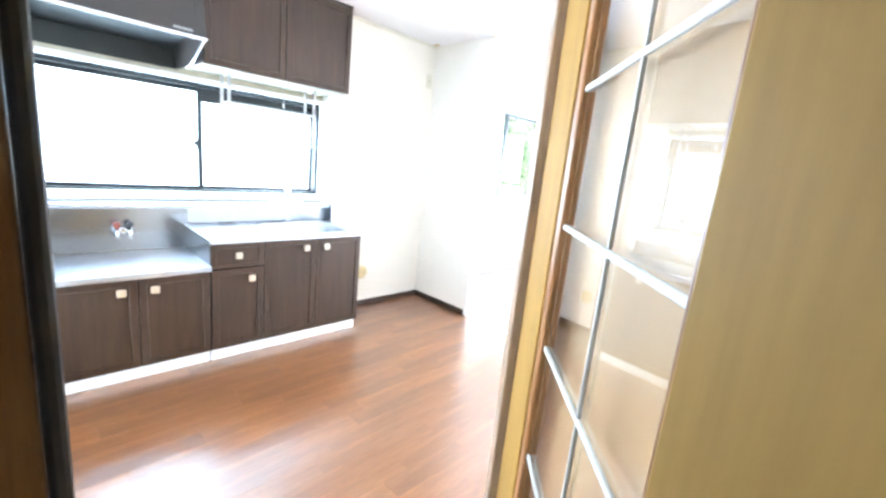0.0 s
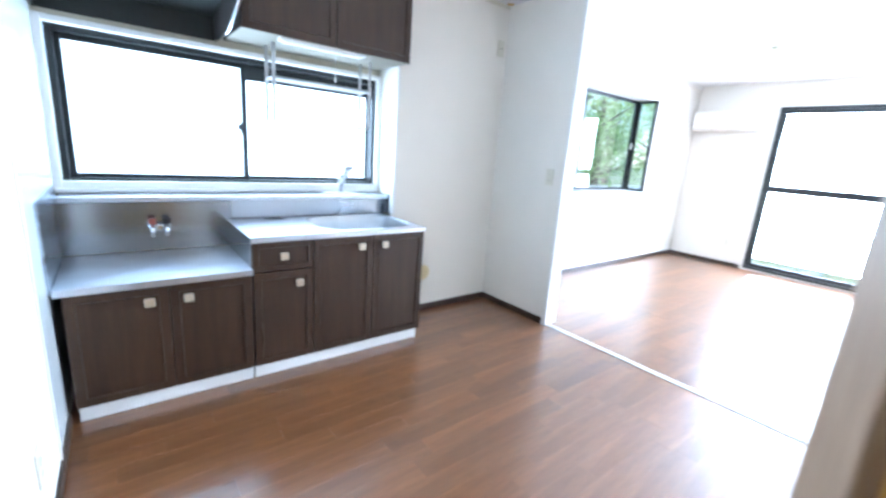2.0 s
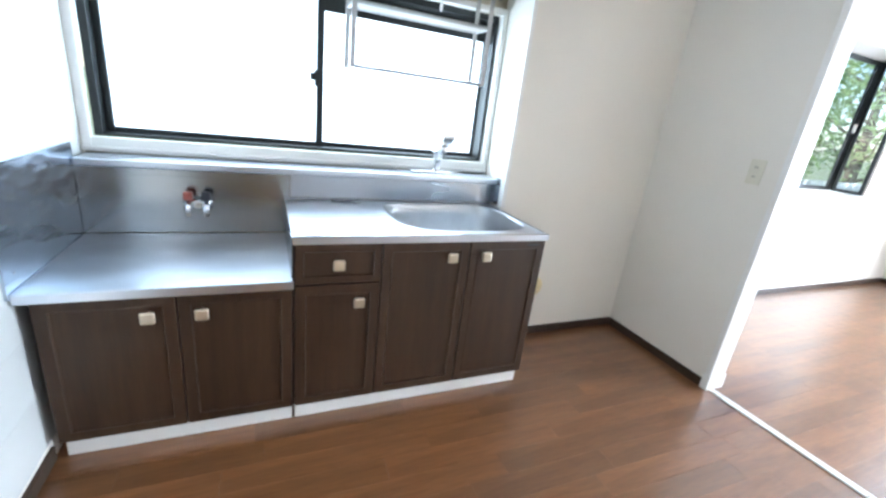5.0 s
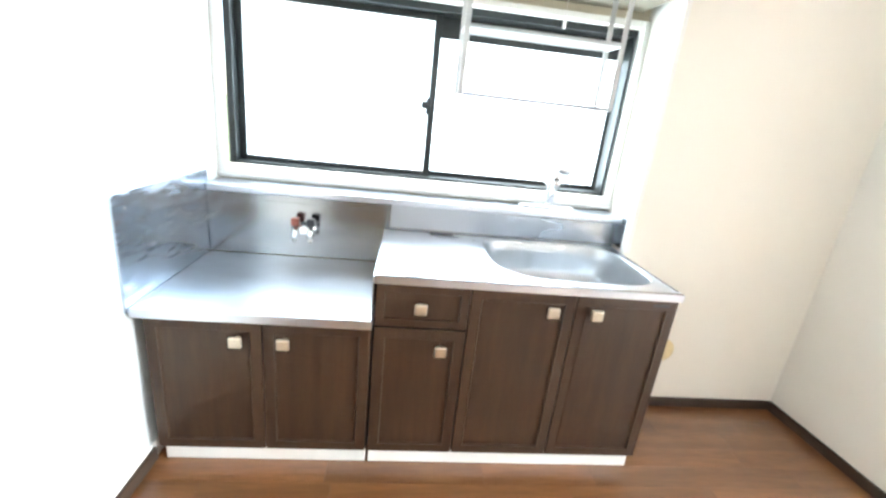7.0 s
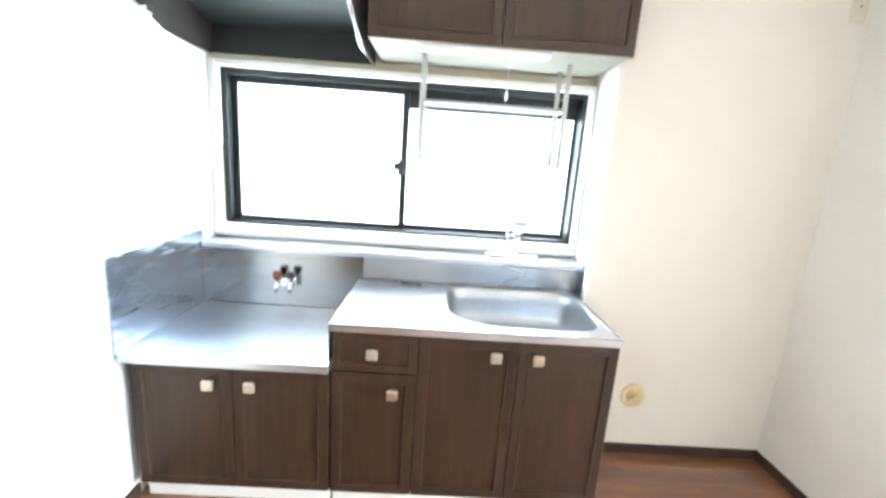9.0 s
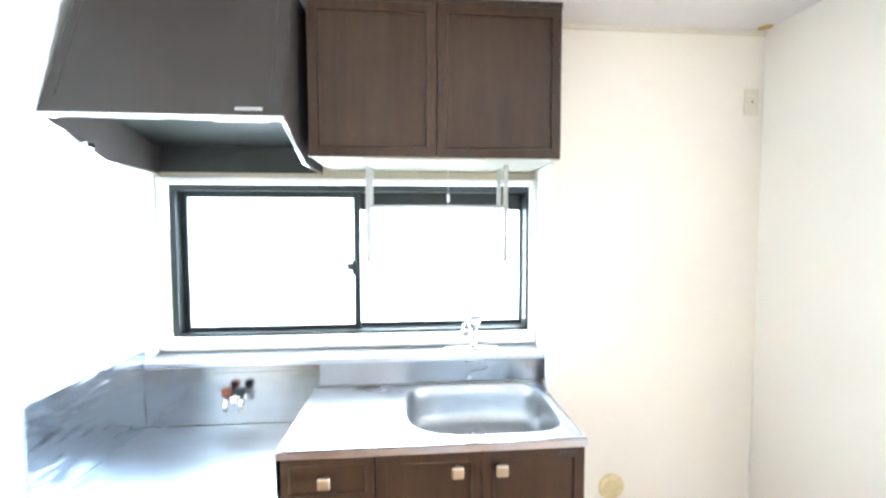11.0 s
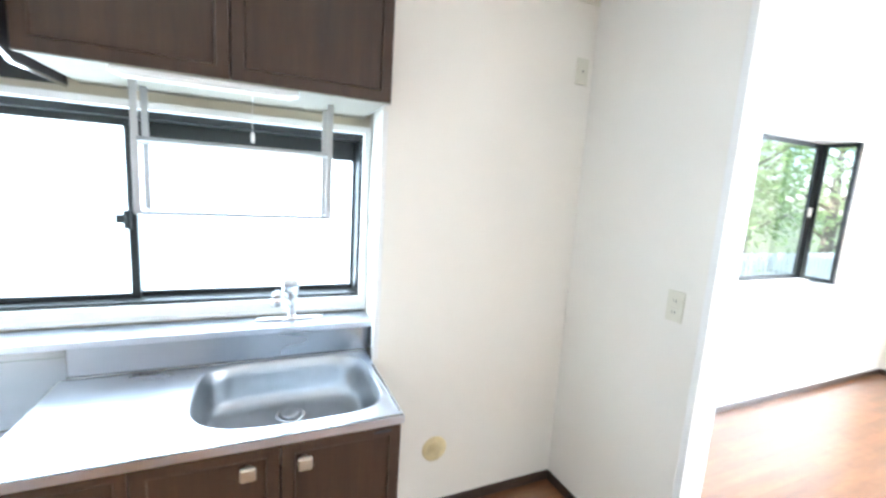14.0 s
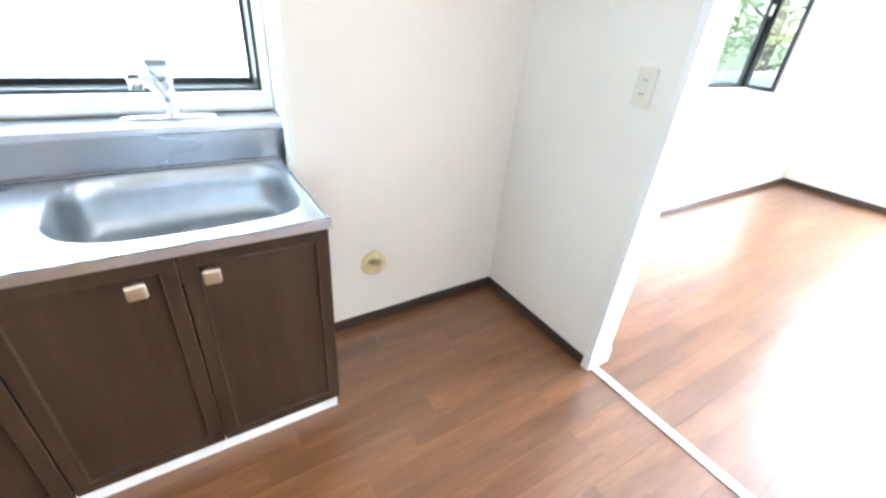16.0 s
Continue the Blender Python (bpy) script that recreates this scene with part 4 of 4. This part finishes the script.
# ---- outside ----
single("ground", box_bm((-400, -400, -0.6), (400, 400, -0.5)), GROUND, "green garden ground outside the windows", "ground", "structure")
fence = thing("fence", (-2.2, 6, -0.5), "white slatted garden fence outside the bay", "fence")
slat = None
for z in (0.15, 0.74):
    part("rail", box_bm((-2.23, 3.0, z), (-2.20, 14.0, z + 0.05), 0.003), FENCE, fence)
for k in range(92):
    y = 3.02 + k * 0.12
    if slat is None:
        slat = part("slat", box_bm((-2.2, -0.035, -0.5), (-2.18, 0.035, 0.85), 0.003), FENCE, fence)
        slat.location = (0, y, 0)
    else:
        o = slat.copy()
        scene.collection.objects.link(o)
        o.location = (0, y, 0)


def tree(x, y, height, spread, leaves, seed):
    rnd = random.Random(seed)
    t = thing("tree", (x, y, -0.5), "leafy green garden tree with a pale trunk", "tree", "garden trees")
    bm = tube_bm([(x, y, -0.55), (x + 0.05, y - 0.03, height * 0.3), (x - 0.05, y + 0.05, height * 0.6), (x + 0.02, y, height * 0.9)], [0.14, 0.11, 0.07, 0.02], 10)
    tips = []
    for k in range(14):
        z = height * (0.2 + 0.05 * k)
        a = k * 2.4 + rnd.random()
        r = spread * (0.55 + 0.4 * rnd.random())
        tip = Vector((x + r * math.cos(a), y + r * math.sin(a), z + 0.3 + 0.4 * rnd.random()))
        mid = Vector((x + 0.45 * r * math.cos(a + 0.2), y + 0.45 * r * math.sin(a + 0.2), z + 0.12))
        tube_bm([(x, y, z - 0.1), mid, tip], [0.045, 0.03, 0.008], 6, bm=bm)
        tips += [mid, tip, (mid + tip) / 2]
    part("trunk", bm, BARK, t)
    verts, faces = [], []
    for k in range(leaves):
        c = tips[rnd.randrange(len(tips))] + Vector((rnd.gauss(0, 0.30), rnd.gauss(0, 0.30), rnd.gauss(0, 0.28))) * spread * 0.75
        u = Vector((rnd.gauss(0, 1), rnd.gauss(0, 1), rnd.gauss(0, 0.6))).normalized()
        w = u.orthogonal().normalized()
        w.rotate(Matrix.Rotation(rnd.random() * 6.28, 3, u))
        s = 0.05 + 0.05 * rnd.random()
        n = u.cross(w) * s * 0.2
        i = len(verts)
        verts += [c - u * s, c + w * s * 0.42 + n, c + u * s, c - w * s * 0.42 + n]
        faces.append((i, i + 1, i + 2, i + 3))
    me = bpy.data.meshes.new("crown")
    me.from_pydata([tuple(v) for v in verts], [], faces)
    me.materials.append(LEAF)
    ob = new("crown", me)
    ob.parent = t
    ob.matrix_parent_inverse = Matrix.Translation(t.location).inverted()
    tagged(ob, kind="stuff")


for k, (x, y, h) in enumerate(((-3.4, 7.4, 4.2), (-3.9, 9.4, 4.6), (-4.6, 11.6, 5.0), (-3.2, 12.6, 4.2), (-5.6, 8.2, 5.2), (-6.0, 14.5, 5.5))):
    tree(x, y, h, 1.5, 2500, k + 3)

# ---- floor strips ----


def strip_mesh(length, width, name):
    return mesh_of(name, box_bm((-width / 2, 0, -0.006), (width / 2, length, 0.0)), FLOOR)


floor_ob = bpy.data.objects["floor"]
W = 0.101
LENGTHS = [0.45, 0.6, 0.75, 0.9]
shared = [strip_mesh(l - 0.0006, W - 0.0006, "floor_strip") for l in LENGTHS]
rnd = random.Random(5)
row = 0
x = 0.0
verts, faces = [], []


def far_strip(x0, x1, y0, y1):
    i = len(verts)
    g = 0.0003
    verts.extend([(x0 + g, y0 + g, 0), (x1 - g, y0 + g, 0), (x1 - g, y1 - g, 0), (x0 + g, y1 - g, 0), (x0 + g, y0 + g, -0.005), (x1 - g, y0 + g, -0.005), (x1 - g, y1 - g, -0.005), (x0 + g, y1 - g, -0.005)])
    faces.extend([(i, i + 1, i + 2, i + 3), (i, i + 4, i + 5, i + 1), (i + 1, i + 5, i + 6, i + 2), (i + 2, i + 6, i + 7, i + 3), (i + 3, i + 7, i + 4, i)])


x = -0.101 * 4
while x < LIV_R:
    y = -0.9 * rnd.random()
    kitchen_top = PART_Y + 0.03
    while y < kitchen_top:
        i = rnd.randrange(4)
        l = LENGTHS[i]
        if y + l < kitchen_top and y > -0.2 and 0.3 < x < RIGHT - 0.1:
            ob = new("floor_strip", shared[i])
            ob.location = (x + W / 2, y, 0)
            ob.parent = floor_ob
        else:
            far_strip(x, x + W, y, min(y + l, kitchen_top))
        y += l
    y = kitchen_top
    l = 0.9 * rnd.random() + 0.05
    while y < LIV_Y + 0.1:
        far_strip(x, x + W, y, y + l)
        y += l
        l = rnd.choice(LENGTHS)
    x += W
x = 1.2
while x < 4.2:
    y = -1.6
    while y < -0.95:
        far_strip(x, x + W, y, -0.9)
        y += 0.9
    x += W
me = bpy.data.meshes.new("floor_strips")
me.from_pydata(verts, [], faces)
me.materials.append(FLOOR)
ob = new("floor_strips", me)
ob.parent = floor_ob
tagged(ob, kind="stuff")
